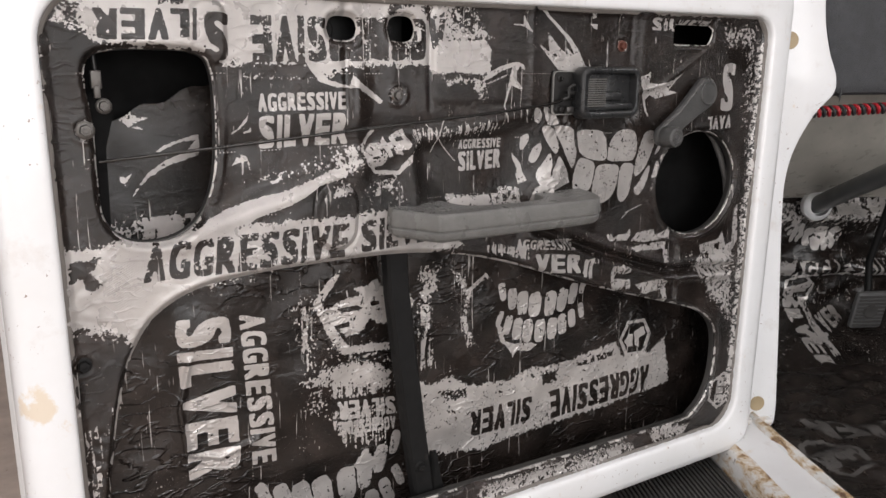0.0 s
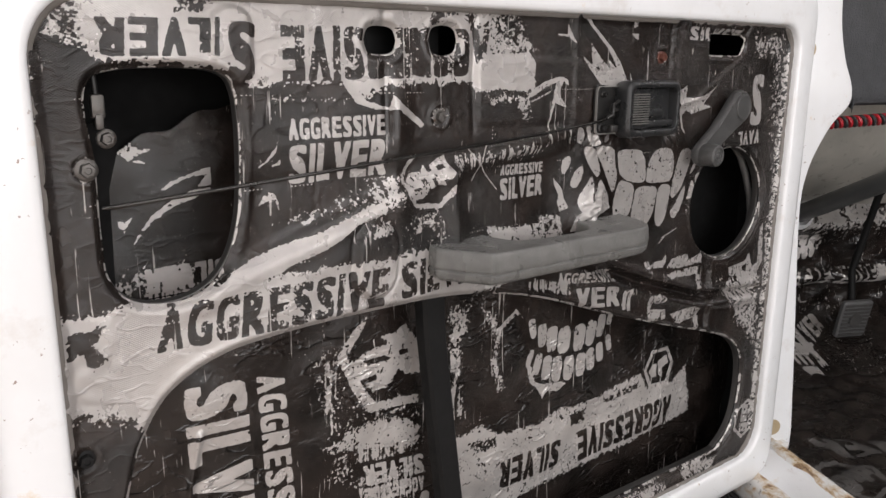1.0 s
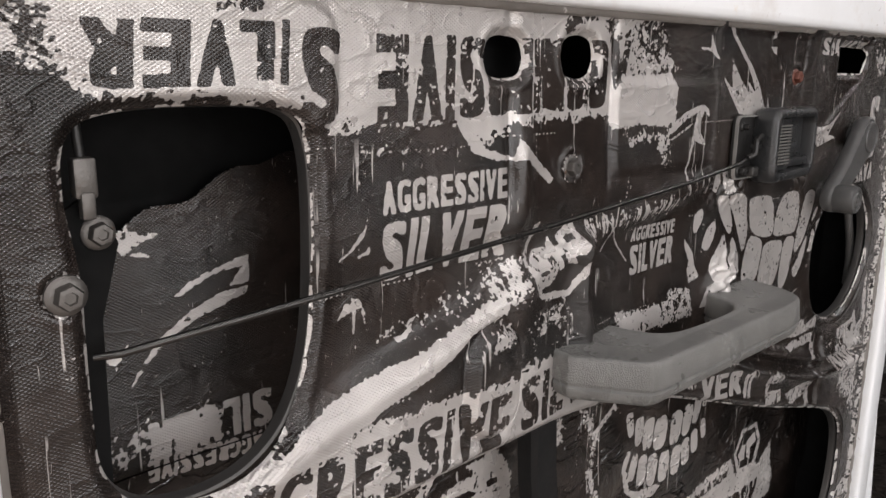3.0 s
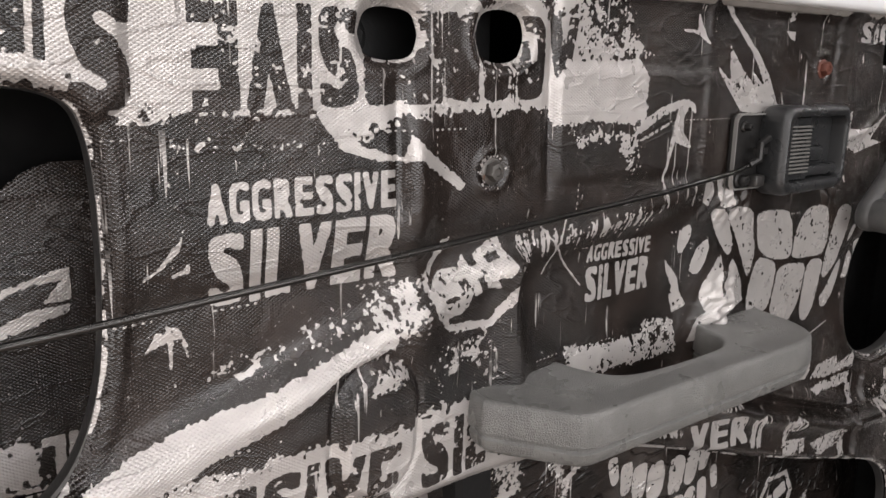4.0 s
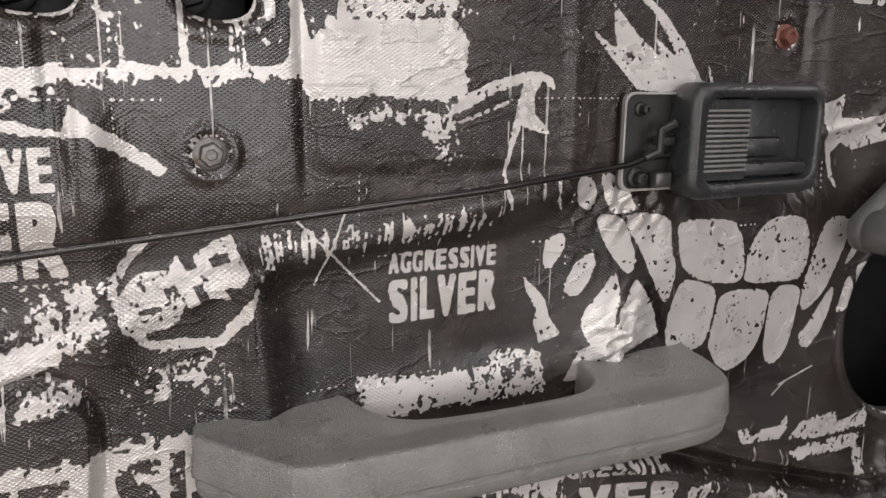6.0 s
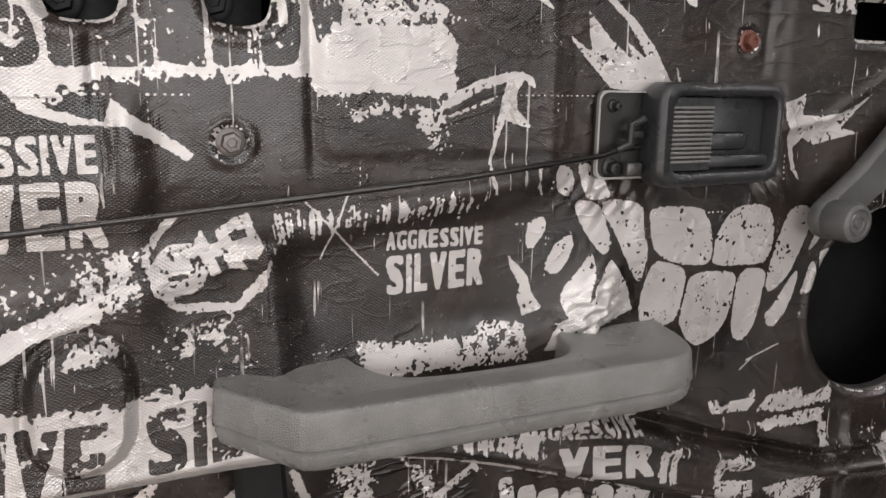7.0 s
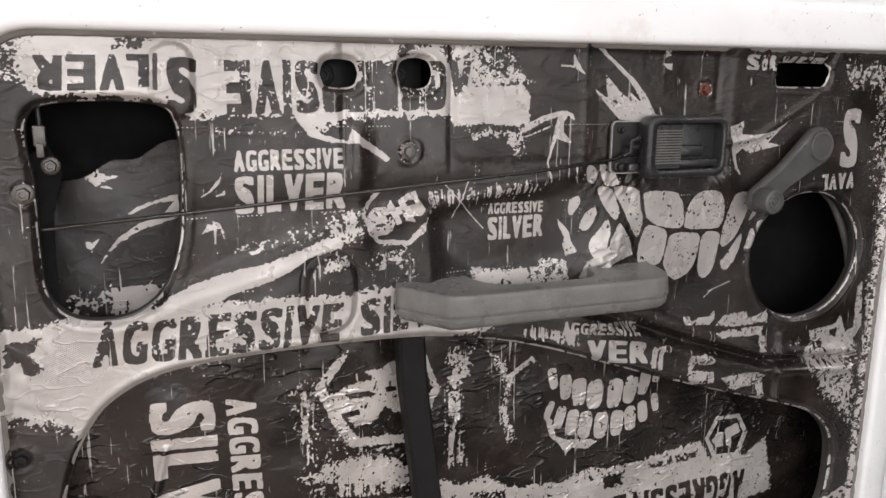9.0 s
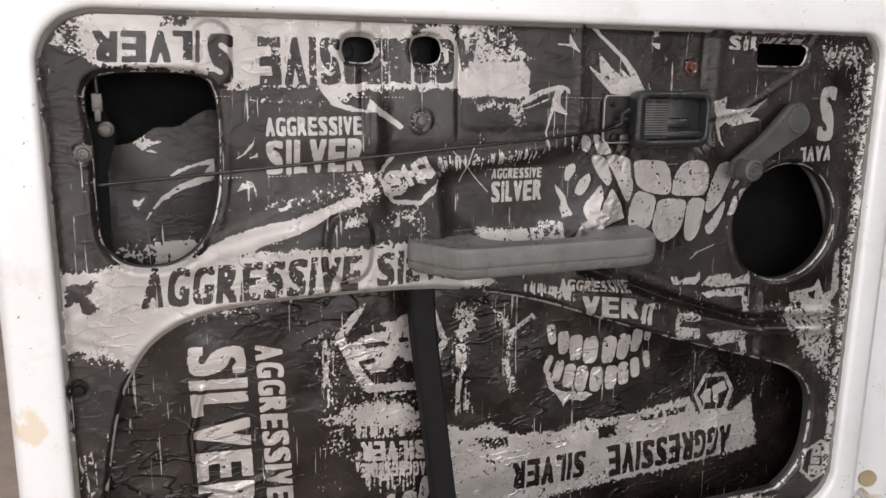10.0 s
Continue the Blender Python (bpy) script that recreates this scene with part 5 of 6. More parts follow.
loft(bm, [[(-0.05, 0.03, z0), (-0.046, 0.022, z0), (x1, 0.024, z0), (x1, 0.028, z0)] for z0, x1 in ((0.54, -0.042), (0.50, -0.034), (0.465, -0.026))], (True, True))
part("bracket", bm, BLACK_COAT, door)

# screws and what shows in the holes
bolt(door, -0.460, -0.001, 1.004, 0.0062, BOLT_STEEL)
bolt(door, -0.116, 0.001, 1.034, 0.0060, BOLT_STEEL)
bolt(door, 0.244, 0.002, 1.099, 0.0060, RED_RUST, name="rusty_bolt", label="rust-red hexagonal bolt")
bolt(door, -0.482, 0.001, 0.765, 0.006, BLACK_COAT)
bolt(door, -0.196, 0.030, 1.108, 0.0085, BLACK_COAT, name="glass_bolt")
bolt(door, -0.119, 0.030, 1.110, 0.0085, BLACK_COAT, name="glass_bolt")
bm = bmesh.new()
add_box(bm, (-0.16, 0.038, 1.108), (0.14, 0.006, 0.05), 0.002)
part("glass_channel", bm, BLACK_COAT, door)
bm = bmesh.new()
tube_along(bm, [(-0.446, 0.016, 1.11), (-0.445, 0.014, 1.07), (-0.444, 0.012, 1.045)], 0.0022)
rod = part("lock_rod", bm, DARK_STEEL, door)
bm = bmesh.new()
add_box(bm, (-0.445, 0.010, 1.052), (0.010, 0.008, 0.018), 0.0015)
add_box(bm, (-0.445, 0.008, 1.040), (0.006, 0.006, 0.012), 0.001)
part("clip", bm, BOLT_STEEL, rod, "small plated clip")
# plate coloured near-black like the shaded hole around it
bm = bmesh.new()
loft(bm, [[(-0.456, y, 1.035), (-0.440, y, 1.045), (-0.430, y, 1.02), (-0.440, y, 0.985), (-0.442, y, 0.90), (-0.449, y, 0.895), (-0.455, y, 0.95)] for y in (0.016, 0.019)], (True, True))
latch = part("latch_plate", bm, CAVITY_SHADE, door)
bolt(latch, -0.439, 0.016, 1.026, 0.0055, BOLT_STEEL)

# pull rod from the handle to the latch
bm = bmesh.new()
tube_along(bm, [(-0.449, 0.004, 0.972), (-0.44, -0.003, 0.9735), (-0.33, -0.010, 0.983), (-0.15, -0.014, 0.998), (0.02, -0.015, 1.012), (0.10, -0.014, 1.0205), (0.118, -0.012, 1.0225), (0.128, -0.013, 1.026), (0.146, -0.012, 1.0275)], 0.0019, 12)
part("pull_rod", bm, ROD_STEEL, door, "thin grey steel pull rod")


def inside_handle():
    bm = bmesh.new()
    loft(bm, [[(x, y, z) for x, z in round_rect(0.116, 0.164, 1.006, 1.064, [0.006] * 4, 4)] for y in (-0.002, -0.0045)], (True, True))
    rim = bmesh.new()
    loft(rim, [[(x, y, z) for x, z in round_rect(0.116 + d, 0.164 - d, 1.006 + d, 1.064 - d, [0.006] * 4, 4)] for d, y in ((0, -0.0045), (0.0, -0.0075), (0.0013, -0.0075), (0.0013, -0.0045))])
    base = part("inside_handle", bm, DARK_STEEL, door, "black inside door release with ribbed lever")
    part("plate_rim", rim, worn("bare_edge", (0.42, 0.41, 0.39), 0.35, (0.12, 0.11, 0.10), 0.6, metal=0.7), base, "bare metal edge of the plate")
    outer = (0.1510, 0.2670, 1.0005, 1.0700)
    inner = (0.1625, 0.2590, 1.0100, 1.0610)
    bm = bmesh.new()
    rr, ri = [0.013] * 4, [0.009] * 4

    def loop(b, r, d, y):
        return [(x, y * (1.06 - 0.36 * (x - 0.151) / 0.116), z) for x, z in round_rect(b[0] + d, b[1] - d, b[2] + d, b[3] - d, [max(0.002, q - d) for q in r], 6)]
    loft(bm, [loop(outer, rr, 0.0015, -0.003), loop(outer, rr, 0, -0.006), loop(outer, rr, 0, -0.0205), loop(outer, rr, 0.0012, -0.0240), loop(outer, rr, 0.004, -0.0260),
              loop(inner, ri, -0.003, -0.0260), loop(inner, ri, -0.0008, -0.0247), loop(inner, ri, 0.0, -0.022), loop(inner, ri, 0.001, -0.004)])
    part("bezel", bm, BLACK_PLASTIC, base, "scuffed black plastic bezel")
    for k in range(13):
        z = 1.0175 + k * 0.0030
        bm = bmesh.new()
        add_box(bm, (0.1830, -0.0190, z), (0.034, 0.003, 0.0015), 0.0004)
        part("rib", bm, worn_rib, base)
    bm = bmesh.new()
    loft(bm, [[(0.163, -0.008, z), (0.163, -0.0185, z), (0.2005, -0.0185, z), (0.204, -0.015, z), (0.207, -0.008, z)] for z in (1.0115, 1.0130, 1.0585, 1.0600)], (True, True))
    part("lever", bm, BLACK_PLASTIC, base)
    bm = bmesh.new()
    add_box(bm, (0.231, -0.010, 1.0165), (0.054, 0.010, 0.009), 0.003)
    add_box(bm, (0.231, -0.0045, 1.035), (0.054, 0.003, 0.050), 0.001)
    add_box(bm, (0.222, -0.008, 1.030), (0.036, 0.006, 0.013), 0.004)
    part("guide_bar", bm, BLACK_PLASTIC, base)
    bm = bmesh.new()
    tube_along(bm, [(0.128, -0.013, 1.026), (0.136, -0.016, 1.030), (0.136, -0.016, 1.042), (0.146, -0.016, 1.046)], 0.0028, 8)
    add_box(bm, (0.140, -0.014, 1.036), (0.012, 0.006, 0.005), 0.001)
    part("link", bm, DARK_STEEL, base)
    bm = bmesh.new()
    add_box(bm, (0.141, -0.012, 1.013), (0.012, 0.008, 0.009), 0.0015)
    part("buffer", bm, FLANGE_STEEL, base, "dull metal stop")
    bolt(base, 0.129, -0.0045, 1.0135, 0.0045, DARK_STEEL)
    bolt(base, 0.129, -0.0045, 1.054, 0.0030, DARK_STEEL)


worn_rib = worn("worn_rib_plastic", (0.15, 0.145, 0.135), 0.4, (0.05, 0.05, 0.05), 0.5)
inside_handle()


def window_crank():
    hub, knob = Vector((0.405, -0.015, 1.033)), Vector((0.3165, -0.017, 0.972))
    bm = bmesh.new()
    d = (knob - hub)
    d.y = 0
    ang = math.atan2(d.z, d.x)
    n = d.length
    shape = []
    for k in range(15):
        a = radians(-90 - 180 * k / 14)
        shape.append((0.0235 * math.cos(a), 0.0235 * math.sin(a)))
    shape += [(0.03, 0.0190), (n * 0.6, 0.0150)]
    for k in range(15):
        a = radians(90 - 180 * k / 14)
        shape.append((n + 0.0160 * math.cos(a), 0.0160 * math.sin(a)))
    shape += [(n * 0.6, -0.0150), (0.03, -0.0190)]
    m = Matrix.Translation(hub) @ Matrix.Rotation(-ang, 4, "Y")
    loops = []
    for ins, y in ((0.004, 0.008), (0.001, 0.005), (0.0, 0.0), (0.0005, -0.004), (0.003, -0.0075)):
        loops.append([m @ Vector((u, y - 0.006 * min(1, max(0, u / n)), v)) for u, v in inset(shape, ins)])
    loft(bm, loops, (True, True))
    arm = part("window_crank", bm, WINDER_PLASTIC, door, "dark grey plastic window winder handle")
    bm = bmesh.new()
    loft(bm, [[hub + Vector((q * math.cos(a), y, q * math.sin(a))) for a in (2 * math.pi * k / 28 for k in range(28))] for q, y in ((0.0175, -0.0070), (0.0175, -0.0095), (0.0165, -0.0105), (0.0150, -0.0105), (0.0143, -0.0098), (0.010, -0.0100))], (False, True))
    part("cap", bm, WINDER_PLASTIC, arm)
    bm = bmesh.new()
    tube_along(bm, [hub + Vector((0, 0.006, 0)), hub + Vector((0, 0.024, 0)), hub + Vector((0, 0.026, 0)), hub + Vector((0, 0.036, 0))], [0.011, 0.011, 0.016, 0.018], 20)
    part("spindle", bm, RUBBER, arm)
    bm = bmesh.new()
    rows = []
    for q, y in ((0.012, -0.004), (0.0145, -0.008), (0.0148, -0.026), (0.0138, -0.030), (0.0105, -0.031), (0.0098, -0.0298), (0.0085, -0.0298), (0.0078, -0.031), (0.0055, -0.031), (0.0048, -0.0298), (0.0036, -0.0298), (0.003, -0.031)):
        rows.append([knob + Vector(((q + (0.0005 if k % 2 and y > -0.027 and y < -0.006 else 0)) * math.cos(2 * math.pi * k / 48), y, (q + (0.0005 if k % 2 and y > -0.027 and y < -0.006 else 0)) * math.sin(2 * math.pi * k / 48))) for k in range(48)])
    loft(bm, rows, (False, True))
    part("knob", bm, WINDER_PLASTIC, arm, "fluted round knob with ringed face")


window_crank()


def armrest():
    plan = [(-0.128, 0.008), (-0.132, -0.004), (-0.1330, -0.016), (-0.130, -0.024), (-0.100, -0.0600), (-0.093, -0.0650), (-0.083, -0.0672), (-0.05, -0.0672), (0.06, -0.0668), (0.130, -0.0665), (0.154, -0.0635), (0.168, -0.054),
            (0.176, -0.034), (0.178, -0.008), (0.178, 0.006), (0.135, 0.006), (0.104, 0.004), (0.094, -0.006), (0.0915, -0.020), (0.087, -0.030), (0.072, -0.0385), (0.040, -0.0405), (0.004, -0.0400), (-0.022, -0.0370), (-0.038, -0.028), (-0.047, -0.012), (-0.056, 0.006), (-0.09, 0.008)]
    plan = smooth_loop(plan, 4)

    def tilt(x, y, z):
        return (x, y, z - 0.0062 + 0.06 * (y + 0.066))
    levels = ((0.9036, 0.0060), (0.9042, 0.0040), (0.9040, 0.0022), (0.9030, 0.0009), (0.901, 0.0002), (0.898, 0.0), (0.8850, -0.0014), (0.8835, -0.0006), (0.8825, 0.0014), (0.8812, 0.0014), (0.8798, -0.0002), (0.874, 0.0012), (0.8705, 0.004), (0.8685, 0.008), (0.868, 0.011))
    bm = bmesh.new()
    loft(bm, [[tilt(x, y, z) for x, y in inset(plan, d)] for z, d in levels], (True, True))
    part("armrest", bm, ARM_VINYL, door, "dark grey vinyl armrest with a pull grip")


armrest()

# plugs, latch and weatherstrip on the door edge
bm = bmesh.new()
edge = [(0.062, 1.012), (0.018, 1.004), (-0.004, 0.997), (-0.009, 0.990), (-0.006, 0.938), (0.000, 0.932), (0.062, 0.922)]
loft(bm, [[(x, y, z) for y, z in inset(edge, d)] for x, d in ((-0.5465, 0.0), (-0.5495, 0.0), (-0.5508, 0.0012))], (True, True))
latch_box = part("latch", bm, PAINT, door, "pale plated door latch, dirty, with a cream roller")
bm = bmesh.new()
add_box(bm, (-0.553, 0.026, 0.960), (0.010, 0.048, 0.032), 0.003)
part("keeper", bm, DARK_STEEL, latch_box, "dark greasy steel keeper")
bm = bmesh.new()
tube_along(bm, [(-0.556, 0.002, 0.984), (-0.556, 0.046, 0.984)], 0.0085, 16)
part("roller", bm, worn("cream_nylon", (0.52, 0.47, 0.36), 0.45, (0.20, 0.15, 0.10), 0.6), latch_box, "cream nylon roller")
bolt(latch_box, -0.5508, 0.0, 0.941, 0.003, BOLT_STEEL)
bm = bmesh.new()
tube_along(bm, [(0.10, -0.004, 1.216), (0.13, -0.008, 1.219), (0.42, -0.008, 1.223), (0.47, -0.004, 1.222)], [0.004, 0.008, 0.008, 0.004], 10)
part("weatherstrip", bm, RUBBER, door)

# ---- the car beside it ----
CAR = pose(0.66, 0.02, 0, 0, 0, -24.8)
car = tagged(new("car"), "white car with rust along its open door sill", "car")
car.matrix_world = CAR


def prism_y(bm, outline, y0, y1, bevel=0.004):
    """An outline in x, z drawn out along y with eased front edges."""
    loft(bm, [[(x, y, z) for x, z in inset(outline, d)] for d, y in ((bevel, y0), (bevel * 0.3, y0 + bevel * 0.3), (0, y0 + bevel), (0, y1))], (True, True))


bm = bmesh.new()
pillar = smooth_loop([(-0.07, 1.42), (0.0, 1.50), (0.055, 1.42), (0.056, 1.28), (0.060, 1.20), (0.066, 1.15), (0.080, 1.10), (0.097, 1.060), (0.096, 1.028), (0.065, 0.992), (0.036, 0.935), (0.024, 0.88), (0.025, 0.82), (0.033, 0.72), (0.044, 0.60), (0.052, 0.50),
                      (0.057, 0.43), (0.05, 0.395), (0.0, 0.38), (-0.06, 0.39), (-0.07, 0.46), (-0.07, 0.7), (-0.07, 1.0)], 5)
prism_y(bm, pillar, 0.012, 0.10, 0.008)
part("pillar", bm, PAINT, car, "white enamelled windscreen pillar")
for lx, z in ((0.014, 0.446), (0.001, 1.118), (-0.015, 0.891)):
    bm = bmesh.new()
    loft(bm, [[(lx + q * math.cos(a), y, z + q * math.sin(a)) for a in (2 * math.pi * k / 24 for k in range(24))] for q, y in ((0.0150, 0.015), (0.0148, 0.011), (0.0135, 0.0098), (0.011, 0.0104))], (False, True))
    part("plug", bm, BEIGE_CAP if z != 0.891 else RUBBER, car, "" if z == 0.891 else "yellowed round blanking plug")
# sill
bm = bmesh.new()
sec = [(-0.080, 0.375), (-0.074, 0.398), (-0.066, 0.407), (-0.04, 0.409), (-0.006, 0.410), (0.0, 0.413), (0.002, 0.418), (0.008, 0.418), (0.020, 0.380), (0.020, 0.25), (-0.080, 0.25)]
YS = np.linspace(0.03, -1.3, 40)
loft(bm, [[(x, y, z) for x, z in sec] for y in YS], (True, True))
sill = part("sill", bm, PAINT, car, "white door sill with rusty edges")
rng = random.Random(5)
bm = bmesh.new()
loft(bm, [[(x + (rng.random() - 0.5) * 0.002, y, z + (rng.random() - 0.5) * 0.0015) for x, z in ((0.000, 0.412), (0.003, 0.4265), (0.0065, 0.4290), (0.011, 0.4275), (0.017, 0.416), (0.026, 0.375), (0.012, 0.39))] for y in YS], (True, True))
part("flange", bm, RUSTY, sill, "rust-eaten upright seam along the sill")
bm = bmesh.new()
loft(bm, [[(x, y, z + (rng.random() - 0.5) * 0.001) for x, z in ((-0.083, 0.352), (-0.0825, 0.386), (-0.076, 0.400), (-0.0685 + 0.004 * rng.random(), 0.4078), (-0.074, 0.396), (-0.079, 0.37))] for y in YS], (True, True))
part("edge", bm, RUSTY, sill, "brown rusted outer sill edge")
bm = bmesh.new()
add_box(bm, (0.0, 0.012, 0.412), (0.085, 0.03, 0.014), 0.005)
part("joint", bm, RUSTY, sill)
ribs = []
for k in range(26):
    bm = bmesh.new()
    lx = -0.098 - k * 0.0085
    loft(bm, [[(lx - 0.003, y, 0.351), (lx - 0.002, y, 0.3565), (lx + 0.002, y, 0.3565), (lx + 0.003, y, 0.351)] for y in (0.14, -1.2)], (True, True))
    ribs.append(bm)
bm = bmesh.new()
loft(bm, [[(-0.345, y, 0.335), (-0.345, y, 0.3515), (-0.085, y, 0.3515), (-0.085, y, 0.335)] for y in (0.14, -1.2)], (True, True))
board_mat = part("running_board", bm, MAT_RUBBER, car, "dusty ribbed rubber step plate")
for bm in ribs:
    part("rib", bm, MAT_RUBBER, board_mat)
# cowl and front wing behind the door, roofless shell closing the view
bm = bmesh.new()
add_box(bm, (-0.02, 0.75, 0.75), (0.06, 1.2, 0.75), 0.02)
part("front_wing", bm, PAINT, car)

# lined footwell
ink3 = Canvas(0.0, 1.2, 0.0, 1.2, 0.0015, 31)
ink3.poly([(0.0, 0.575), (1.2, 0.585), (1.2, 0.54), (0.0, 0.535)], 1, 0.01, 0.2)
ink3.word("AGGRESSIVE", (0.40, 0.542), (0.30, 0.002), (0.0, 0.034), 0)
ink3.jaw(0.45, 0.645, 0.16, 0.075, 0, 0.1)
ink3.badge(0.43, 0.50, 0.045, 20)
ink3.word("SILVER", (0.385, 0.475), (0.005, -0.12), (0.04, 0.0))
ink3.word("AGGRESSIVE", (0.435, 0.475), (0.005, -0.10), (0.02, 0.0))
ink3.word("SILVER", (0.42, 0.385), (0.12, 0.045), (-0.01, 0.03))
ink3.spray([(0.2, 0.76), (1.0, 0.76), (1.0, 0.66), (0.2, 0.66)], 1, 0.3, 0.03)
ink3.spray([(0.33, 0.53), (0.6, 0.53), (0.6, 0.44), (0.33, 0.44)], 1, 0.18, 0.03)
ink3.word("SILVER", (0.50, 0.705), (0.20, 0.004), (0.0, 0.04), 1)


def relief_firewall(x, z, near):
    h = 0.03 * np.exp(-((z - 0.56) / 0.022) ** 2) + 0.03 * np.exp(-((z - 0.70) / 0.03) ** 2)
    for k, (fx, fz, ph) in enumerate(WAVES):
        h = h + 0.002 * np.sin(1.2 * fx * x + 1.5 * fz * z * (1 if k % 2 else -1) + ph)
    return h + 0.34 * (1 - step01(z, 0.28, 0.50)) ** 1.4


fw = sheet_mesh("firewall_lining", np.arange(0.03, 1.15, 0.004), np.arange(0.345, 0.80, 0.004), relief_firewall, [], ink3)
mesh_part("firewall_lining", fw, FOIL_BACK_LIT, car, "crumpled printed foil over the footwell bulkhead", False, pose(0, 0.58, 0))
ink4 = Canvas(0.0, 1.2, 0.0, 1.6, 0.002, 37)
for k in range(5):
    ink4.badge(0.15 + 0.2 * (k % 2), 1.05 - 0.22 * k, 0.07, 20 + 50 * k)
    ink4.word("SILVER", (0.42, 1.15 - 0.25 * k), (-0.26, 0.05), (0.01, -0.07))
    ink4.word("AGGRESSIVE", (0.75, 1.1 - 0.25 * k), (-0.3, -0.02), (0.0, -0.05))


def relief_floor(x, z, near):
    h = np.zeros(x.shape)
    for k, (fx, fz, ph) in enumerate(WAVES):
        h = h + 0.0016 * np.sin(1.2 * fx * x + 1.5 * fz * z * (1 if k % 2 else -1) + ph)
    return h


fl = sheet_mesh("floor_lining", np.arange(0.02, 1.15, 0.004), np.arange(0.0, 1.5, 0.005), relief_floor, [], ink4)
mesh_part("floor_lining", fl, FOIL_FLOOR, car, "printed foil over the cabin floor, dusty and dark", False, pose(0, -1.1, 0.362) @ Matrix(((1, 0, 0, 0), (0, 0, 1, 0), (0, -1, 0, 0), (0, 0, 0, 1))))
ks = sheet_mesh("kick_lining", np.arange(0.0, 0.56, 0.005), np.arange(0.30, 0.80, 0.005), relief_floor, [], ink3)
mesh_part("kick_lining", ks, FOIL_BACK_LIT, car, "printed foil on the footwell side", False, pose(0.035, 0.58, 0, 0, 0, -90))
bm = bmesh.new()
loft(bm, [[(0.04, y, z), (1.2, y, z), (1.2, y + 0.012, z + 0.004), (0.04, y + 0.012, z + 0.004)] for y, z in ((0.56, 0.75), (0.47, 0.80), (0.36, 0.90), (0.33, 1.0), (0.33, 1.08))], (True, True))
part("cowl_panel", bm, BEIGE_TRIM, car, "grey-beige enamelled panel under the dashboard")
bm = bmesh.new()
add_box(bm, (1.22, -0.3, 0.8), (0.04, 2.0, 1.3), 0.01)
part("far_side", bm, BLACK_COAT, car)

dash = tagged(new("dashboard"), "dark grey grained vinyl dashboard end with rounded edges", "dashboard")
dash.matrix_world = CAR
bm = bmesh.new()
sec = smooth_loop([(0.068, 1.30), (0.072, 1.20), (0.096, 1.11), (0.110, 1.06), (0.116, 1.034), (0.130, 1.024), (0.18, 1.026), (0.60, 1.03), (1.15, 1.03), (1.17, 1.1), (1.15, 1.30), (0.6, 1.34), (0.1, 1.34)], 4)
prism_y(bm, sec, 0.046, 0.40, 0.014)
part("pad", bm, DASH_VINYL, dash)
bm = bmesh.new()
add_box(bm, (0.245, 0.042, 1.11), (0.035, 0.014, 0.16), 0.006)
for k in range(3):
    add_box(bm, (0.238 + 0.006 * k, 0.034, 1.10), (0.002, 0.003, 0.05))
part("vent", bm, BLACK_PLASTIC, dash)

cord = tagged(new("coiled_cord"), "red and black coiled plastic cord hanging under the dashboard", "cord")
cord.matrix_world = CAR
for name, mat, phase in (("red_coil", RED_PLASTIC, 0.0), ("black_coil", RUBBER, math.pi)):
    bm = bmesh.new()
    pts = []
    for k in range(420):
        s = k / 419
        a = s * 2 * math.pi * 26 + phase
        pts.append((0.085 + 0.50 * s, 0.058 + 0.008 * math.cos(a), 0.994 + 0.03 * s + 0.008 * math.sin(a)))
    tube_along(bm, pts, 0.0031, 6)
    part(name, bm, mat, cord)

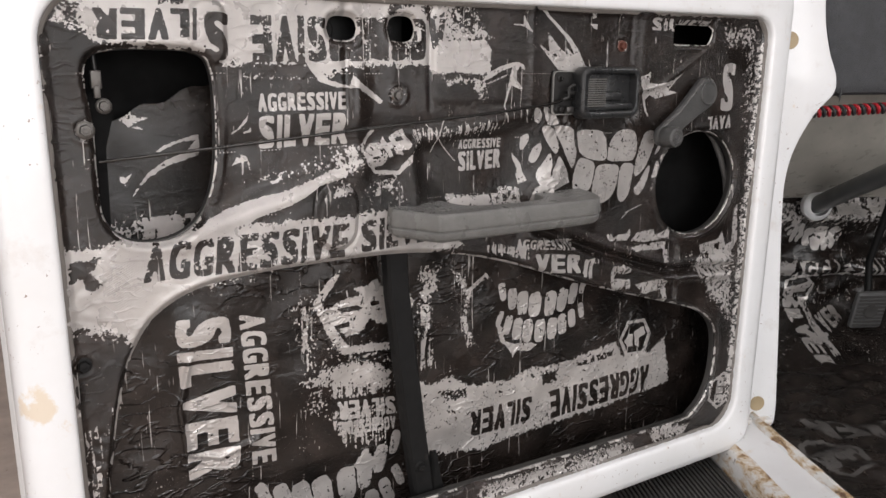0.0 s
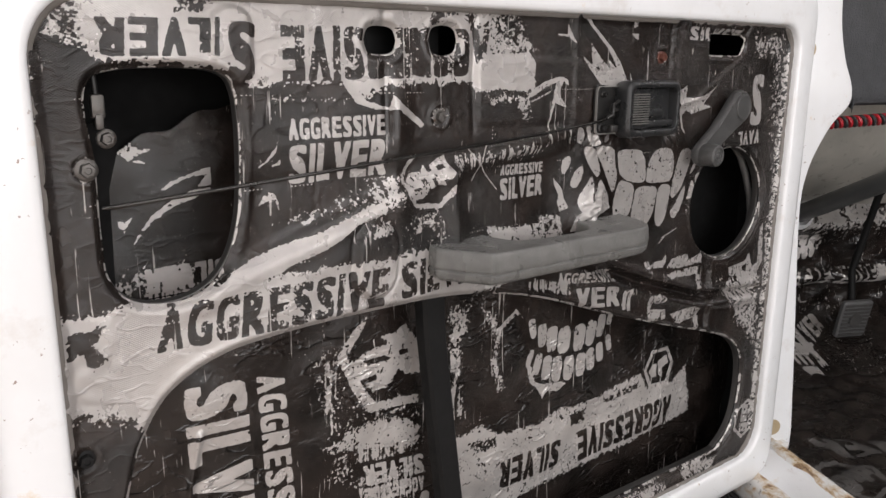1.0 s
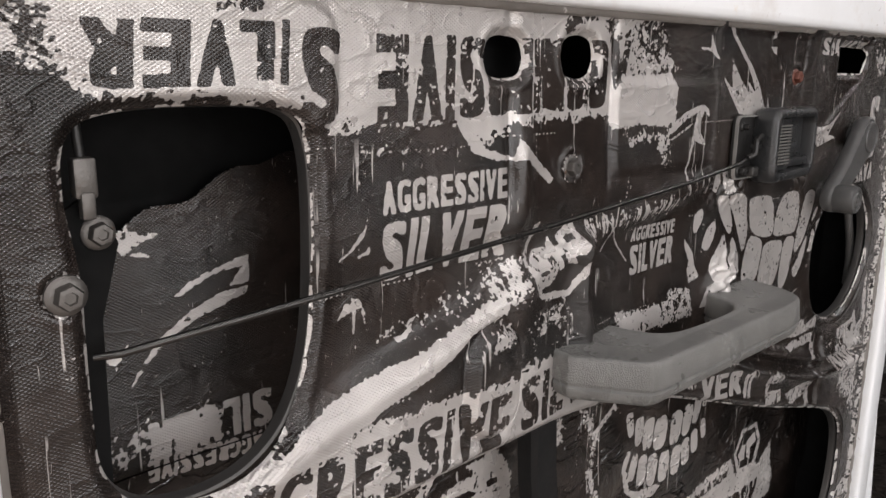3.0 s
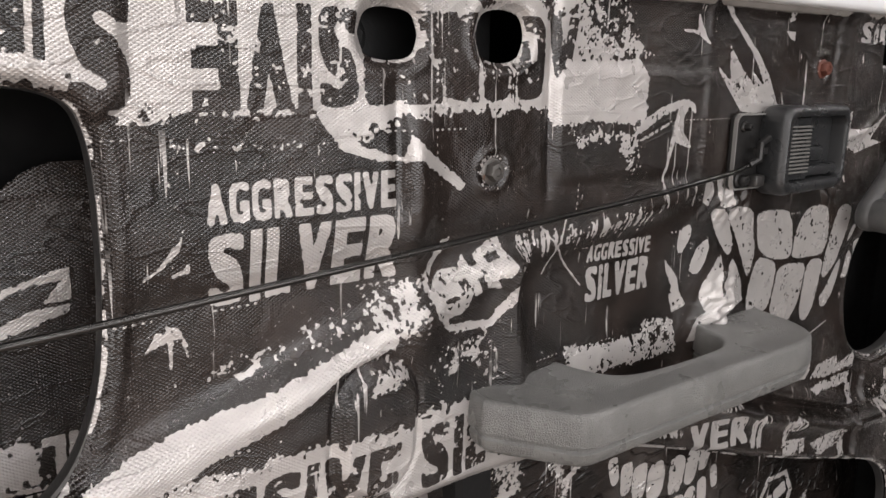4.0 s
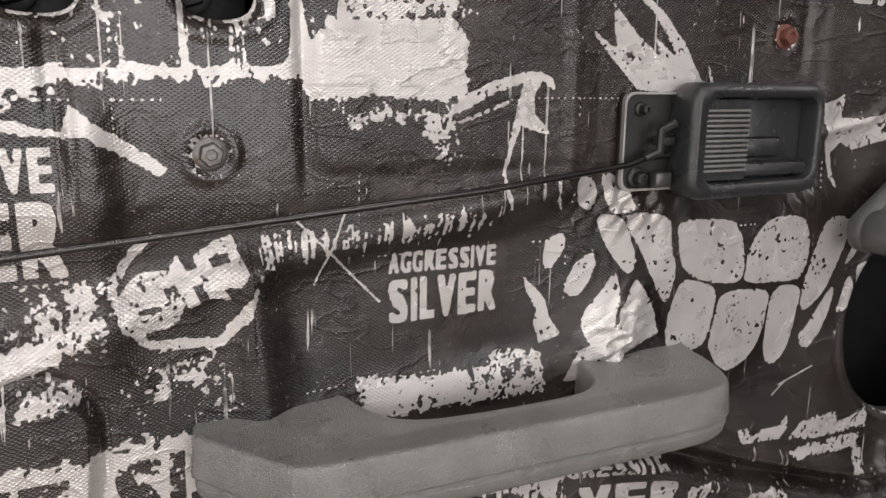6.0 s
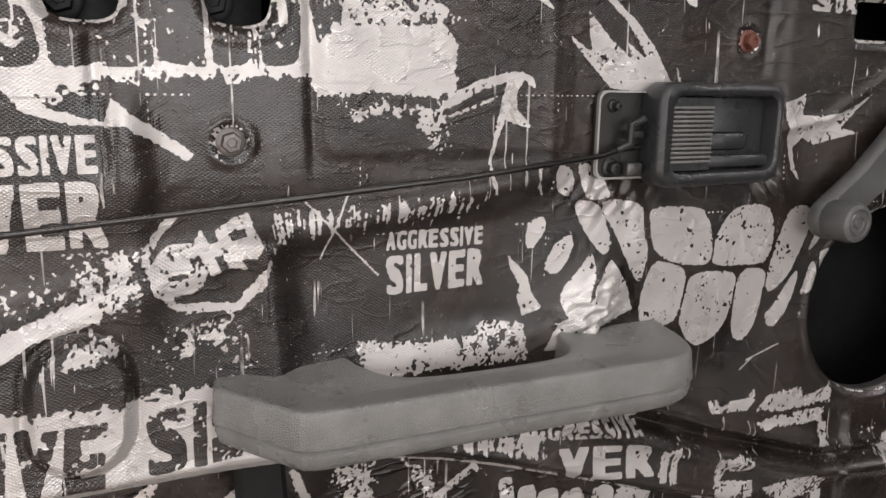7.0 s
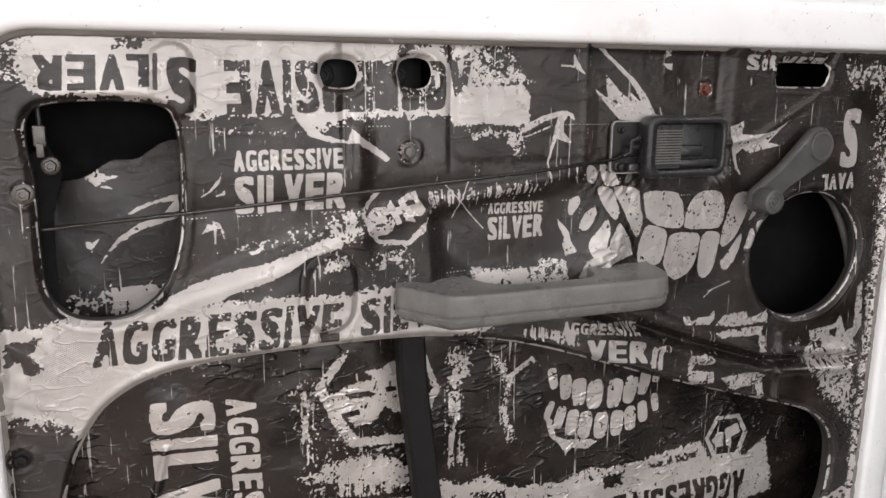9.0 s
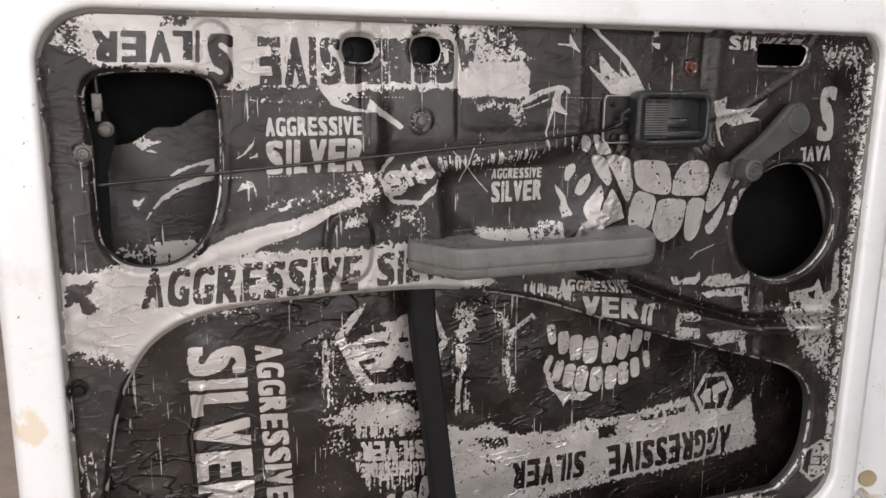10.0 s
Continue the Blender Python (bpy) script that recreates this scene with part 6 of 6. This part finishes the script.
column = tagged(new("steering_column"), "dark painted steel tube running down to the bulkhead", "steering column")
column.matrix_world = CAR
bm = bmesh.new()
tube_along(bm, [(0.425, 0.535, 0.735), (0.40, 0.25, 0.856), (0.375, -0.05, 0.985)], 0.022, 20)
part("tube", bm, worn("column_paint", (0.10, 0.105, 0.105), 0.35, (0.05, 0.05, 0.05), 0.3, coat=0.4), column)
bm = bmesh.new()
loft(bm, [[(0.428 + q * math.cos(a), y, 0.735 + q * math.sin(a)) for a in (2 * math.pi * k / 24 for k in range(24))] for q, y in ((0.040, 0.545), (0.040, 0.530), (0.032, 0.522), (0.026, 0.520))], (True, False))
part("collar", bm, PAINT, column, "pale collar at the bulkhead")

pedal = tagged(new("clutch_pedal"), "ribbed black rubber foot pedal on a steel arm", "pedal")
pedal.matrix_world = CAR
bm = bmesh.new()
tiltp = pose(0.535, 0.435, 0.485, 12, 0, 0)
loft(bm, [[tiltp @ Vector((x, y, z)) for x, z in round_rect(-0.042 + d, 0.042 - d, -0.05 + d, 0.05 - d, [0.008] * 4, 4)] for d, y in ((0.003, 0.008), (0, 0.005), (0, -0.004), (0.003, -0.007))], (True, True))
pad = part("pad", bm, worn("pedal_rubber", (0.10, 0.10, 0.10), 0.55, (0.16, 0.15, 0.14), 0.5), pedal)
for k in range(9):
    bm = bmesh.new()
    add_box(bm, (0, -0.008, -0.040 + 0.010 * k), (0.074, 0.005, 0.0045), 0.001, tiltp)
    part("rib", bm, MAT_RUBBER, pad)
bm = bmesh.new()
loft(bm, [[tiltp @ Vector((q * math.cos(a), y, q * math.sin(a))) for a in (2 * math.pi * k / 20 for k in range(20))] for q, y in ((0.018, -0.006), (0.018, -0.0115), (0.016, -0.012), (0.014, -0.011))], (False, True))
part("badge", bm, MAT_RUBBER, pad)
bm = bmesh.new()
tube_along(bm, [(0.535, 0.44, 0.49), (0.545, 0.47, 0.60), (0.55, 0.42, 0.80), (0.55, 0.30, 0.93)], 0.009, 10)
part("arm", bm, BLACK_COAT, pedal)

# a brown board leaning beyond the door's free edge
board = tagged(new("board"), "brown wooden board leaning against the garage wall", "board")
board.matrix_world = pose(-1.6, 4.38, 0.0, -4, 0, 0)
bm = bmesh.new()
add_box(bm, (0, 0, 0.6), (1.6, 0.03, 1.2), 0.004)
part("panel", bm, BROWN_BOARD, board)
